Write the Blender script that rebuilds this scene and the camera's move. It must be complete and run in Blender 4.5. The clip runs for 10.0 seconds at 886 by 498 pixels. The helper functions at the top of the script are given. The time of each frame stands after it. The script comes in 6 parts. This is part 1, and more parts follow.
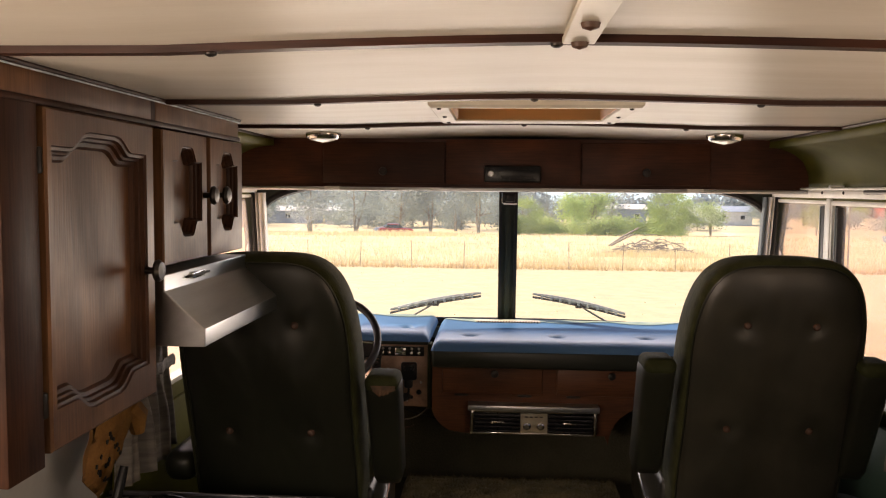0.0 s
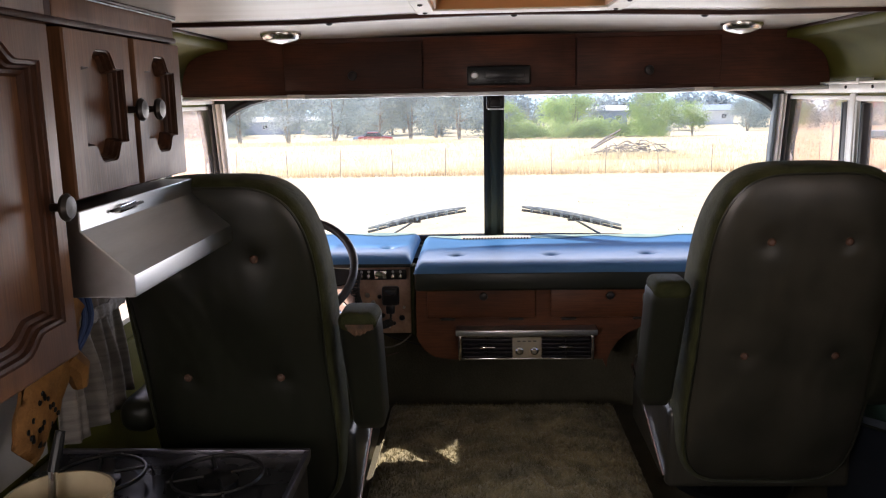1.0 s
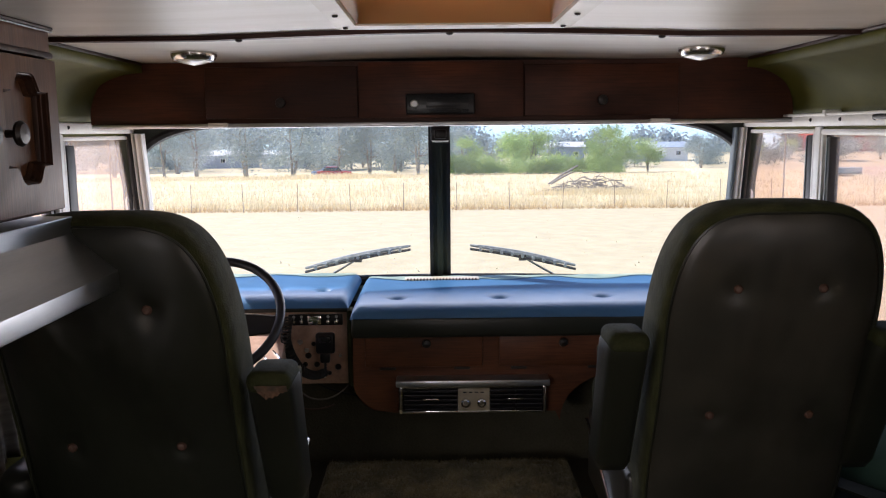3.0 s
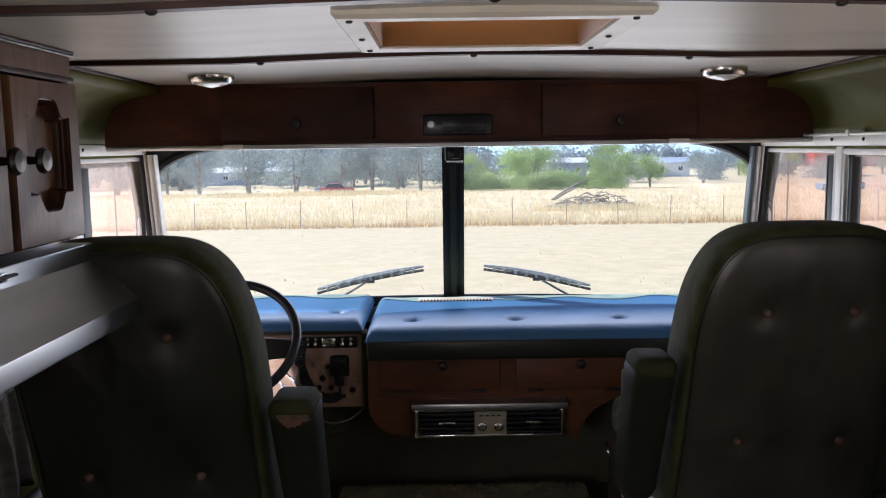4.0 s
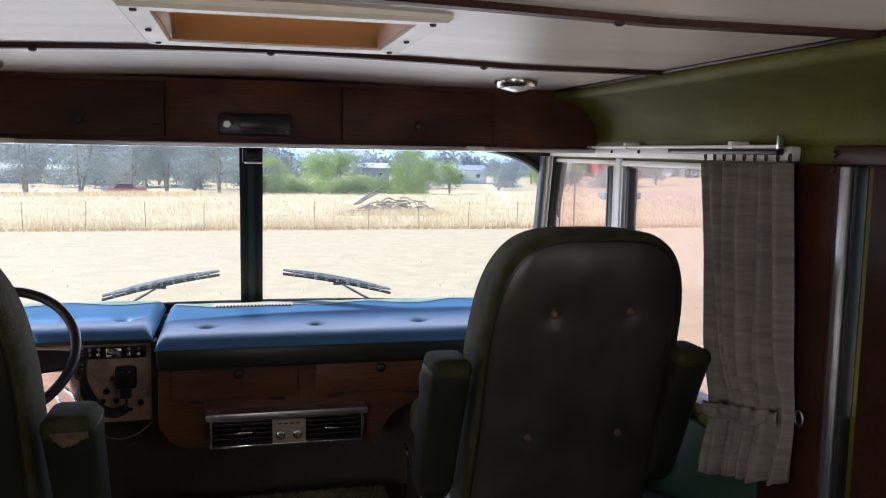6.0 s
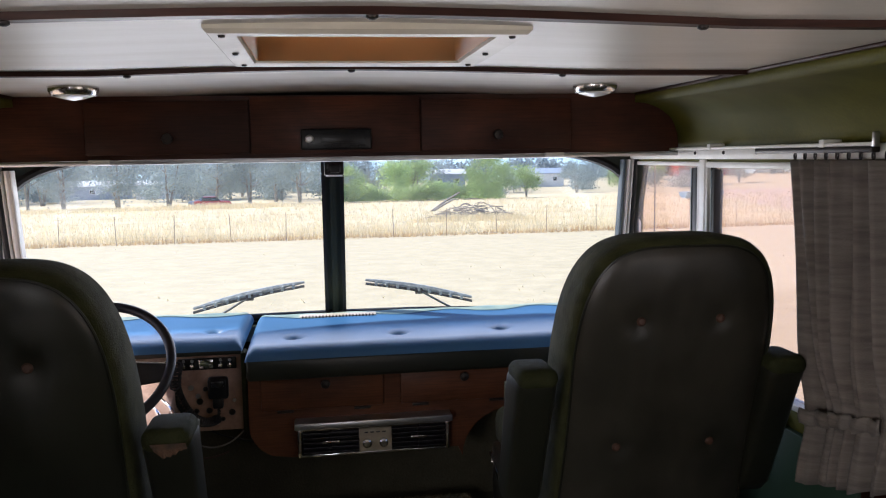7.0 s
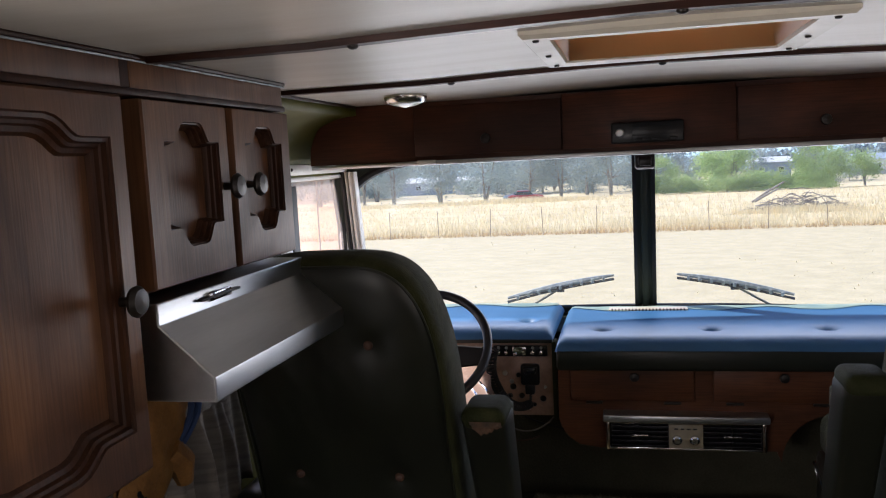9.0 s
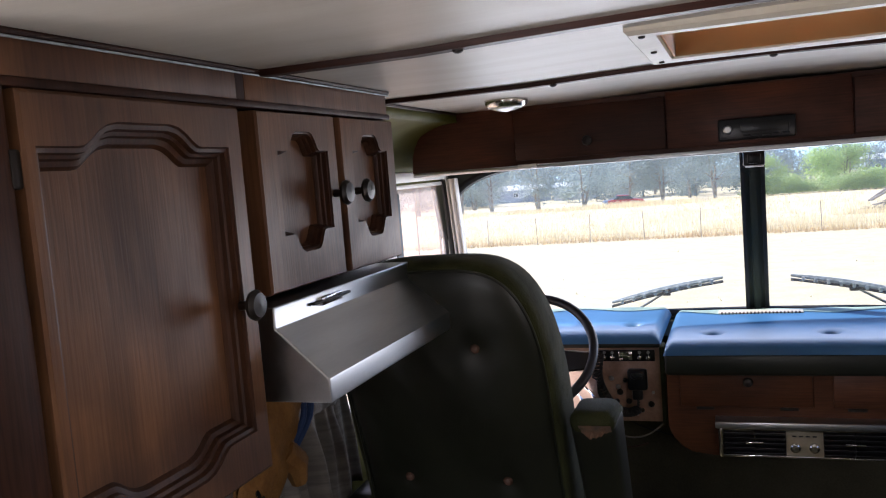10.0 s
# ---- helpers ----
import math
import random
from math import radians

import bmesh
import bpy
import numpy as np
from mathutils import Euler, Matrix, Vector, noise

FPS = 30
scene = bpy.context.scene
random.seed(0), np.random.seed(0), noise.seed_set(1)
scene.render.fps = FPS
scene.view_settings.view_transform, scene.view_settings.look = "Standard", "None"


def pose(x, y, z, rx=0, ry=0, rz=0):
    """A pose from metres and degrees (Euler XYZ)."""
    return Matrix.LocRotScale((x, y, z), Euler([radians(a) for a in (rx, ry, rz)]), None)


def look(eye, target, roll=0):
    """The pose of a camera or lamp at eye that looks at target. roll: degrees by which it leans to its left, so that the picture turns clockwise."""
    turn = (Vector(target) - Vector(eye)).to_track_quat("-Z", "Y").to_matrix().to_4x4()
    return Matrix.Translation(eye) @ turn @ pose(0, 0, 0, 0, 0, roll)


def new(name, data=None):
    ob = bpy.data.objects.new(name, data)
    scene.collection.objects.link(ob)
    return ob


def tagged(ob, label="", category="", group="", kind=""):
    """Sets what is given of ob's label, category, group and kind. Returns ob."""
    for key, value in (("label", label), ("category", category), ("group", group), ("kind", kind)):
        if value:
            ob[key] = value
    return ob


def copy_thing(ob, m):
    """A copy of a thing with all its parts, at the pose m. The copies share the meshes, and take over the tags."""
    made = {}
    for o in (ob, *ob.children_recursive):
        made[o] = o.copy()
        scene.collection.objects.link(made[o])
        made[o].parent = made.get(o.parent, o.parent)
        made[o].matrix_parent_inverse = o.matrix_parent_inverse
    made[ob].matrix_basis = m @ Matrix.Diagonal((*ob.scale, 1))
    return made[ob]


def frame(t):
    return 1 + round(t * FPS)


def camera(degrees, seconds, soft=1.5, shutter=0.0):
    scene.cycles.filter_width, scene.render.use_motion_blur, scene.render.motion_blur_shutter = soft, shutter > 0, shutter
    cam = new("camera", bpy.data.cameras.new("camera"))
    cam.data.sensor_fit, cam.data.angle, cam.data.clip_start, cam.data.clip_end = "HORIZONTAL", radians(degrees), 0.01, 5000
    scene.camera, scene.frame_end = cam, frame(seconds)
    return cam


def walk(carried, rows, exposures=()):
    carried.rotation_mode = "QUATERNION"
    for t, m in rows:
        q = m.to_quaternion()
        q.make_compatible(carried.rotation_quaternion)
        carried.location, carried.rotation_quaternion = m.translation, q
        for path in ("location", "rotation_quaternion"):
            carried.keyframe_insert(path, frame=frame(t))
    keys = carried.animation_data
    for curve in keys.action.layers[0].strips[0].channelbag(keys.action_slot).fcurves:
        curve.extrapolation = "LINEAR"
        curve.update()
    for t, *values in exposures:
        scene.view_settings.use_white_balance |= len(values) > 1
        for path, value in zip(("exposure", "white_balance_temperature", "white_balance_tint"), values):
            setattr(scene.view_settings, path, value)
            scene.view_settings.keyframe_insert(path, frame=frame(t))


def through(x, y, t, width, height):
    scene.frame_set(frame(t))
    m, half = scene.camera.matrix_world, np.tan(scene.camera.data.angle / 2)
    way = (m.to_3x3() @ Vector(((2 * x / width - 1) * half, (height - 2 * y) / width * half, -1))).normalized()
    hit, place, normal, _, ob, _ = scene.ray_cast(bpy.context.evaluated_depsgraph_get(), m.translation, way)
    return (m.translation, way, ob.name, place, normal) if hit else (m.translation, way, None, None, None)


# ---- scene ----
cam = camera(55.9, 10.0, soft=1.15)
PATH = [
    (0, (-0.07, 0.000, 1.721), (-0.2, 2.002, 1.579), 0.5),
    (0.5, (-0.062, 0.24, 1.712), (-0.181, 2.213, 1.406), -0.2),
    (1, (-0.087, 0.31, 1.719), (-0.174, 2.275, 1.358), -1.1),
    (1.5, (-0.094, 0.357, 1.723), (-0.1, 2.318, 1.328), -1.2),
    (2, (-0.084, 0.411, 1.716), (-0.029, 2.37, 1.316), -1.2),
    (2.5, (-0.03, 0.507, 1.693), (0.015, 2.478, 1.356), -0.6),
    (3, (-0.028, 0.561, 1.702), (-0.017, 2.541, 1.421), -0.6),
    (4.5, (-0.089, 0.595, 1.719), (-0.081, 2.581, 1.484), -0.9),
    (5, (-0.087, 0.588, 1.72), (0.025, 2.571, 1.493), -0.3),
    (5.5, (-0.069, 0.597, 1.715), (0.29, 2.55, 1.48), 0.7),
    (5.7, (-0.066, 0.605, 1.712), (0.406, 2.535, 1.476), 1.0),
    (6.8, (-0.060, 0.608, 1.724), (0.365, 2.550, 1.502), -0.5),
    (7, (-0.073, 0.607, 1.725), (0.216, 2.573, 1.505), -1.0),
    (7.5, (-0.101, 0.601, 1.729), (-0.145, 2.589, 1.519), -2.0),
    (8, (-0.113, 0.59, 1.731), (-0.387, 2.56, 1.526), -2.0),
    (8.5, (-0.101, 0.583, 1.73), (-0.475, 2.536, 1.511), -1.9),
    (9, (-0.069, 0.566, 1.73), (-0.511, 2.505, 1.518), -2.9),
    (9.5, (-0.068, 0.549, 1.723), (-0.658, 2.452, 1.546), -4.9),
    (10, (-0.081, 0.557, 1.722), (-0.748, 2.434, 1.544), -4.6),
]

EXPO = [(0.0, 1.2, 8700, 23), (0.5, 1.42, 6950, 20), (1.0, 1.47, 6650, 20), (2.0, 1.40, 6550, 20), (3.0, 1.07, 6450, 19), (4.5, 0.93, 6150, 17), (7.0, 1.02, 6150, 17), (7.5, 0.98, 6200, 17), (8.0, 0.91, 6350, 17), (9.0, 0.93, 6250, 17), (9.5, 0.95, 6100, 17), (10.0, 1.27, 6050, 18)]
walk(cam, [(t, look(eye, target, roll)) for t, eye, target, roll in PATH], EXPO)

# ---- world, sun, window light and added fill ----
SUN_DIR = Vector((-0.62, 0.15, 0.735)).normalized()
world = bpy.data.worlds.new("world")
scene.world = world
world.use_nodes = True
wn = world.node_tree.nodes
sky = wn.new("ShaderNodeTexSky")
sky.sky_type = "NISHITA"
sky.sun_disc = False
sky.sun_elevation = math.asin(SUN_DIR.z)
sky.sun_rotation = math.atan2(SUN_DIR.x, SUN_DIR.y)
sky.altitude = 1200
sky.dust_density = 0.1
sky.ozone_density = 2.5
# the coach stands nose up on falling ground, so the horizon lies a little below level
tilt = wn.new("ShaderNodeMapping")
tilt.inputs["Rotation"].default_value = (radians(6.0), 0, 0)
world.node_tree.links.new(wn.new("ShaderNodeTexCoord").outputs["Generated"], tilt.inputs["Vector"])
world.node_tree.links.new(tilt.outputs[0], sky.inputs["Vector"])
wn["Background"].inputs["Strength"].default_value = 0.13
world.node_tree.links.new(sky.outputs[0], wn["Background"].inputs["Color"])
sun = new("sun", bpy.data.lights.new("sun", "SUN"))
sun.data.energy, sun.data.angle, sun.data.color = 3.8, radians(0.6), (1.0, 0.95, 0.86)
sun.matrix_world = look(SUN_DIR * 50, (0, 0, 0))


def area_lamp(name, at, to, sx, sy, watts, color=(1.0, 0.97, 0.92)):
    lamp = new(name, bpy.data.lights.new(name, "AREA"))
    lamp.data.shape, lamp.data.size, lamp.data.size_y = "RECTANGLE", sx, sy
    lamp.data.energy, lamp.data.color = watts, color
    lamp.matrix_world = look(at, to)
    return lamp


area_lamp("skylight_windshield", (-0.02, 3.74, 1.41), (-0.02, 2.2, 1.75), 2.0, 0.5, 4.8, (0.95, 0.97, 1.0))
# added fill from two unseen side windows, for the cupboards, cove and chairs
area_lamp("skylight_door", (1.10, 0.72, 1.32), (0.0, 0.9, 1.95), 1.0, 0.65, 2.2)
area_lamp("skylight_left", (-1.14, 0.02, 1.46), (0.68, 1.7, 1.62), 1.2, 0.45, 8.8)
# added fill from behind; the rear wall has no opening
area_lamp("skylight_rear", (0.25, -1.85, 1.35), (0.3, 2.0, 1.5), 1.0, 0.6, 0.6)


# ---- materials ----
def mat(name, base, rough=0.5, metal=0.0, second=None, scale=8.0, amount=0.5, bump=0.0, bump_scale=60.0,
        stretch=(1, 1, 1), spec=0.5, vary=0.0, fine=0.25, coat=0.0, sheen=0.0):
    """Two-scale procedural surface: broad patches, fine grain, bump and changes of gloss."""
    m = bpy.data.materials.new(name)
    m.use_nodes = True
    n, l = m.node_tree.nodes, m.node_tree.links
    b = n["Principled BSDF"]
    b.inputs["Roughness"].default_value = rough
    b.inputs["Metallic"].default_value = metal
    b.inputs["Specular IOR Level"].default_value = spec
    b.inputs["Coat Weight"].default_value = coat
    b.inputs["Sheen Weight"].default_value = sheen
    co = n.new("ShaderNodeTexCoord")
    mp = n.new("ShaderNodeMapping")
    mp.inputs["Scale"].default_value = stretch
    l.new(co.outputs["Object"], mp.inputs["Vector"])
    broad = n.new("ShaderNodeTexNoise")
    broad.inputs["Scale"].default_value, broad.inputs["Detail"].default_value = scale, 5.0
    grain = n.new("ShaderNodeTexNoise")
    grain.inputs["Scale"].default_value, grain.inputs["Detail"].default_value = bump_scale, 4.0
    for t in (broad, grain):
        l.new(mp.outputs[0], t.inputs["Vector"])
    second = second or tuple(c * 0.7 for c in base)
    ramp = n.new("ShaderNodeMapRange")
    ramp.inputs["From Min"].default_value, ramp.inputs["From Max"].default_value = 0.35, 0.65
    ramp.inputs["To Max"].default_value = amount
    l.new(broad.outputs["Fac"], ramp.inputs["Value"])
    mix = n.new("ShaderNodeMix")
    mix.data_type = "RGBA"
    mix.inputs["A"].default_value, mix.inputs["B"].default_value = (*base, 1), (*second, 1)
    l.new(ramp.outputs[0], mix.inputs["Factor"])
    mul = n.new("ShaderNodeMix")
    mul.data_type, mul.blend_type = "RGBA", "MULTIPLY"
    mul.inputs["Factor"].default_value = fine
    l.new(mix.outputs["Result"], mul.inputs["A"])
    l.new(grain.outputs["Fac"], mul.inputs["B"])
    out = mul.outputs["Result"]
    if vary:
        info, hsv, mr = n.new("ShaderNodeObjectInfo"), n.new("ShaderNodeHueSaturation"), n.new("ShaderNodeMapRange")
        mr.inputs["To Min"].default_value, mr.inputs["To Max"].default_value = 1 - vary, 1 + vary
        l.new(info.outputs["Random"], mr.inputs["Value"])
        l.new(mr.outputs[0], hsv.inputs["Value"])
        l.new(out, hsv.inputs["Color"])
        out = hsv.outputs[0]
    l.new(out, b.inputs["Base Color"])
    rr = n.new("ShaderNodeMapRange")
    rr.inputs["To Min"].default_value, rr.inputs["To Max"].default_value = max(0.02, rough * 0.75), min(1.0, rough * 1.25)
    l.new(broad.outputs["Fac"], rr.inputs["Value"])
    l.new(rr.outputs[0], b.inputs["Roughness"])
    if bump:
        bp = n.new("ShaderNodeBump")
        bp.inputs["Strength"].default_value, bp.inputs["Distance"].default_value = bump, 0.004
        l.new(grain.outputs["Fac"], bp.inputs["Height"])
        l.new(bp.outputs[0], b.inputs["Normal"])
    return m


def glass(name, tint=(1, 1, 1), haze=0.0, gloss=0.04, dust=(0.95, 0.85, 0.80)):
    """Thin pane: clear or tinted transmission with a faint polish; haze scatters a little light."""
    m = bpy.data.materials.new(name)
    m.use_nodes = True
    n, l = m.node_tree.nodes, m.node_tree.links
    n.remove(n["Principled BSDF"])
    tr, gl, mx = n.new("ShaderNodeBsdfTransparent"), n.new("ShaderNodeBsdfGlossy"), n.new("ShaderNodeMixShader")
    tr.inputs["Color"].default_value = (*tint, 1)
    gl.inputs["Roughness"].default_value = 0.03
    mx.inputs["Fac"].default_value = gloss
    l.new(tr.outputs[0], mx.inputs[1])
    l.new(gl.outputs[0], mx.inputs[2])
    top = mx
    if haze:
        tl, m2 = n.new("ShaderNodeBsdfTranslucent"), n.new("ShaderNodeMixShader")
        tl.inputs["Color"].default_value = (*dust, 1)
        m2.inputs["Fac"].default_value = haze
        l.new(mx.outputs[0], m2.inputs[1])
        l.new(tl.outputs[0], m2.inputs[2])
        top = m2
    l.new(top.outputs[0], n["Material Output"].inputs["Surface"])
    return m


def amber_plastic(name):
    m = bpy.data.materials.new(name)
    m.use_nodes = True
    n, l = m.node_tree.nodes, m.node_tree.links
    b = n["Principled BSDF"]
    b.inputs["Base Color"].default_value = (0.86, 0.55, 0.27, 1)
    b.inputs["Roughness"].default_value = 0.4
    tl, mx = n.new("ShaderNodeBsdfTranslucent"), n.new("ShaderNodeMixShader")
    tl.inputs["Color"].default_value = (1.0, 0.76, 0.48, 1)
    mx.inputs["Fac"].default_value = 0.6
    l.new(b.outputs[0], mx.inputs[1])
    l.new(tl.outputs[0], mx.inputs[2])
    l.new(mx.outputs[0], n["Material Output"].inputs["Surface"])
    return m


def leafy(name, base, second, vary=0.2, through=0.45):
    """Thin blades and leaves that let some light through."""
    m = mat(name, base, 0.8, second=second, scale=0.5, amount=0.8, vary=vary, fine=0.15)
    n, l = m.node_tree.nodes, m.node_tree.links
    b = n["Principled BSDF"]
    tl, mx = n.new("ShaderNodeBsdfTranslucent"), n.new("ShaderNodeMixShader")
    l.new(b.inputs["Base Color"].links[0].from_socket, tl.inputs["Color"])
    mx.inputs["Fac"].default_value = through
    l.new(b.outputs[0], mx.inputs[1])
    l.new(tl.outputs[0], mx.inputs[2])
    l.new(mx.outputs[0], n["Material Output"].inputs["Surface"])
    return m


def wood(name, base, dark, rough=0.38, spec=0.4, along="z", streak=0.5, vary=0.0, blotch=0.8):
    """Stained veneer: broad uneven stain, drifting figure, fine pores along the grain, handled gloss."""
    m = bpy.data.materials.new(name)
    m.use_nodes = True
    n, l = m.node_tree.nodes, m.node_tree.links
    b = n["Principled BSDF"]
    b.inputs["Specular IOR Level"].default_value = spec
    co = n.new("ShaderNodeTexCoord")

    def tex(scale, detail, squeeze, distortion=0.0):
        mp, t = n.new("ShaderNodeMapping"), n.new("ShaderNodeTexNoise")
        st = [1.0, 1.0, 1.0]
        st["xyz".index(along)] = squeeze
        mp.inputs["Scale"].default_value = st
        t.inputs["Scale"].default_value, t.inputs["Detail"].default_value = scale, detail
        t.inputs["Distortion"].default_value = distortion
        l.new(co.outputs["Object"], mp.inputs["Vector"])
        l.new(mp.outputs[0], t.inputs["Vector"])
        return t.outputs["Fac"]

    def span(value, lo, hi, a, c):
        r = n.new("ShaderNodeMapRange")
        for key, v in (("From Min", lo), ("From Max", hi), ("To Min", a), ("To Max", c)):
            r.inputs[key].default_value = v
        l.new(value, r.inputs["Value"])
        return r.outputs[0]

    def blend(fac, a, c, mode="MIX"):
        x = n.new("ShaderNodeMix")
        x.data_type, x.blend_type = "RGBA", mode
        for key, v in (("Factor", fac), ("A", a), ("B", c)):
            if isinstance(v, (tuple, float)):
                x.inputs[key].default_value = v
            else:
                l.new(v, x.inputs[key])
        return x.outputs["Result"]
    stain = tex(4.5, 5.0, 0.75, 0.5)
    figure = tex(9.0, 5.0, 0.22, 1.6)
    pores = tex(210.0, 3.0, 0.045)
    col = blend(span(stain, 0.36, 0.66, 0.0, blotch), (*base, 1), (*dark, 1))
    col = blend(span(figure, 0.42, 0.72, 0.0, 0.38), col, (*(0.5 * v for v in dark), 1))
    tint = n.new("ShaderNodeCombineColor")
    level = span(pores, 0.35, 0.6, 1.0 - streak, 1.12)
    for key in ("Red", "Green", "Blue"):
        l.new(level, tint.inputs[key])
    col = blend(1.0, col, tint.outputs[0], "MULTIPLY")
    if vary:
        info, hsv = n.new("ShaderNodeObjectInfo"), n.new("ShaderNodeHueSaturation")
        l.new(span(info.outputs["Random"], 0.0, 1.0, 1 - vary, 1 + vary), hsv.inputs["Value"])
        l.new(col, hsv.inputs["Color"])
        col = hsv.outputs[0]
    l.new(col, b.inputs["Base Color"])
    l.new(span(stain, 0.3, 0.7, rough * 0.75, rough * 1.35), b.inputs["Roughness"])
    bp = n.new("ShaderNodeBump")
    bp.inputs["Strength"].default_value, bp.inputs["Distance"].default_value = 0.16, 0.002
    l.new(pores, bp.inputs["Height"])
    l.new(bp.outputs[0], b.inputs["Normal"])
    return m


LAMINATE = mat("cream laminate", (0.66, 0.62, 0.545), 0.40, second=(0.56, 0.51, 0.425), scale=2.2, amount=0.5, bump=0.03, bump_scale=25, stretch=(1, 6, 1), fine=0.10)
DARK_WOOD = wood("dark stained wood", (0.050, 0.017, 0.010), (0.022, 0.008, 0.005), 0.45, 0.15, "x", 0.3)
VALANCE_WOOD = wood("red-brown veneer", (0.082, 0.026, 0.012), (0.026, 0.008, 0.0045), 0.45, 0.25, "x", 0.25, 0.40, 0.9)
CABINET_WOOD = wood("walnut cabinet wood", (0.200, 0.094, 0.045), (0.072, 0.030, 0.0145), 0.38, 0.32, "z", 0.16, 0.08, 0.95)
CABINET_EDGE = wood("dark cabinet moulding", (0.055, 0.021, 0.011), (0.022, 0.008, 0.005), 0.5, 0.18, "z", 0.3)
# cabinet wood darkened to paint the shade inside the doors' routed recess
SHADED_MOULDING = wood("shaded moulding wood", (0.085, 0.034, 0.016), (0.030, 0.011, 0.006), 0.42, 0.25, "z", 0.25)
GREEN_VINYL = mat("olive green vinyl lining", (0.135, 0.129, 0.016), 0.65, second=(0.080, 0.080, 0.011), scale=3.5, amount=0.8, bump=0.25, bump_scale=140, fine=0.4, spec=0.22)
FRONT_GREEN = mat("dark green painted metal", (0.018, 0.026, 0.013), 0.6, scale=6, bump=0.1, bump_scale=90)
BLACK_RUBBER = mat("black rubber", (0.012, 0.012, 0.012), 0.55, scale=10, bump=0.1)
POST_GREY = mat("blue-grey painted post", (0.13, 0.17, 0.19), 0.45, scale=9, bump=0.08, bump_scale=80)
BLACK_PLASTIC = mat("black plastic", (0.008, 0.008, 0.009), 0.30, scale=10, bump=0.05, spec=0.3)
SEAT_VINYL = mat("dark green seat vinyl", (0.0175, 0.0185, 0.0120), 0.35, second=(0.0105, 0.0110, 0.0072), scale=4, amount=0.8, bump=0.08, bump_scale=420, fine=0.3)
# seat vinyl again, dusty and lightened to paint in the right chair's sheen
SHEEN_VINYL = mat("dusty dark green vinyl with painted sheen", (0.042, 0.038, 0.028), 0.36, second=(0.021, 0.020, 0.014), scale=6, amount=0.95, bump=0.12, bump_scale=380, fine=0.3, spec=0.55)
SEAT_FABRIC = mat("olive velour", (0.056, 0.059, 0.022), 0.9, second=(0.030, 0.033, 0.012), scale=22, amount=0.9, bump=0.7, bump_scale=260, fine=0.5, sheen=0.06, spec=0.12)
NAVY_VINYL = mat("dark navy vinyl", (0.010, 0.014, 0.022), 0.45, scale=6, bump=0.1, bump_scale=300, fine=0.3)
# the blue is reflected sky put into the base of a dark green vinyl
DASH_VINYL = mat("dash vinyl tinted with sky reflection", (0.040, 0.142, 0.300), 0.45, second=(0.034, 0.116, 0.235), scale=3, amount=0.6, bump=0.05, bump_scale=240, fine=0.2, spec=0.45)
# pale green stands for sunlight falling on the dash pads' back edge
SUNLIT_VINYL = mat("pale vinyl painted as sunlit", (0.36, 0.46, 0.36), 0.5, second=(0.16, 0.27, 0.27), scale=9, amount=0.8, bump=0.2, bump_scale=150, fine=0.3)
WHITE_PAINT = mat("white painted trim", (0.82, 0.81, 0.77), 0.35, second=(0.68, 0.65, 0.58), scale=9, amount=0.6, bump=0.08, bump_scale=80, fine=0.15)
ALUMINIUM = mat("aluminium", (0.62, 0.63, 0.64), 0.35, 1.0, second=(0.48, 0.48, 0.48), scale=10, amount=0.6, bump=0.05, bump_scale=120, fine=0.2)
CHROME = mat("chrome", (0.78, 0.78, 0.79), 0.10, 1.0, scale=12, amount=0.2, fine=0.1)
STEEL = mat("brushed steel", (0.58, 0.59, 0.60), 0.33, 1.0, second=(0.48, 0.49, 0.50), scale=5, amount=0.7, bump=0.02, bump_scale=60, stretch=(6, 0.6, 6), fine=0.10)
BRONZE = mat("blackened bronze", (0.026, 0.021, 0.018), 0.38, 0.4, scale=20)
CAP_VELOUR = mat("dark olive velour", (0.038, 0.042, 0.016), 0.85, second=(0.024, 0.027, 0.010), scale=20, amount=0.8, bump=0.5, bump_scale=260, fine=0.5, spec=0.12)
COPPER = mat("brown button", (0.085, 0.038, 0.022), 0.5, scale=20)
CARPET = mat("brown shag carpet", (0.34, 0.29, 0.150), 0.95, second=(0.145, 0.125, 0.065), scale=9, amount=0.9, bump=1.0, bump_scale=130, fine=0.6, sheen=0.2)
DARK_CARPET = mat("dark carpet", (0.090, 0.080, 0.047), 0.95, scale=9, bump=0.8, bump_scale=130, fine=0.5)
CURTAIN = mat("taupe curtain cloth", (0.235, 0.205, 0.178), 0.85, second=(0.130, 0.112, 0.098), scale=7, amount=0.75, bump=0.35, bump_scale=120, stretch=(1, 1, 11), fine=0.35, sheen=0.05)
WALL_LAMINATE = mat("grey white wall laminate", (0.55, 0.53, 0.50), 0.45, scale=4, bump=0.06, fine=0.12)
TAN_PANEL = mat("worn tan instrument panel", (0.62, 0.41, 0.31), 0.5, second=(0.34, 0.20, 0.14), scale=11, amount=1.0, bump=0.15, bump_scale=90, fine=0.4)
SHROUD = mat("pinkish tan shroud paint", (0.60, 0.42, 0.34), 0.5, second=(0.40, 0.25, 0.19), scale=14, amount=0.9, bump=0.15, bump_scale=90, fine=0.4)
WIPER_METAL = mat("weathered wiper metal", (0.52, 0.58, 0.60), 0.45, 0.2, second=(0.22, 0.26, 0.27), scale=60, amount=0.8, bump=0.3, bump_scale=120)
DASH_WOOD = wood("dash veneer", (0.145, 0.051, 0.022), (0.062, 0.021, 0.010), 0.42, 0.25, "x", 0.2, 0.12, 0.7)
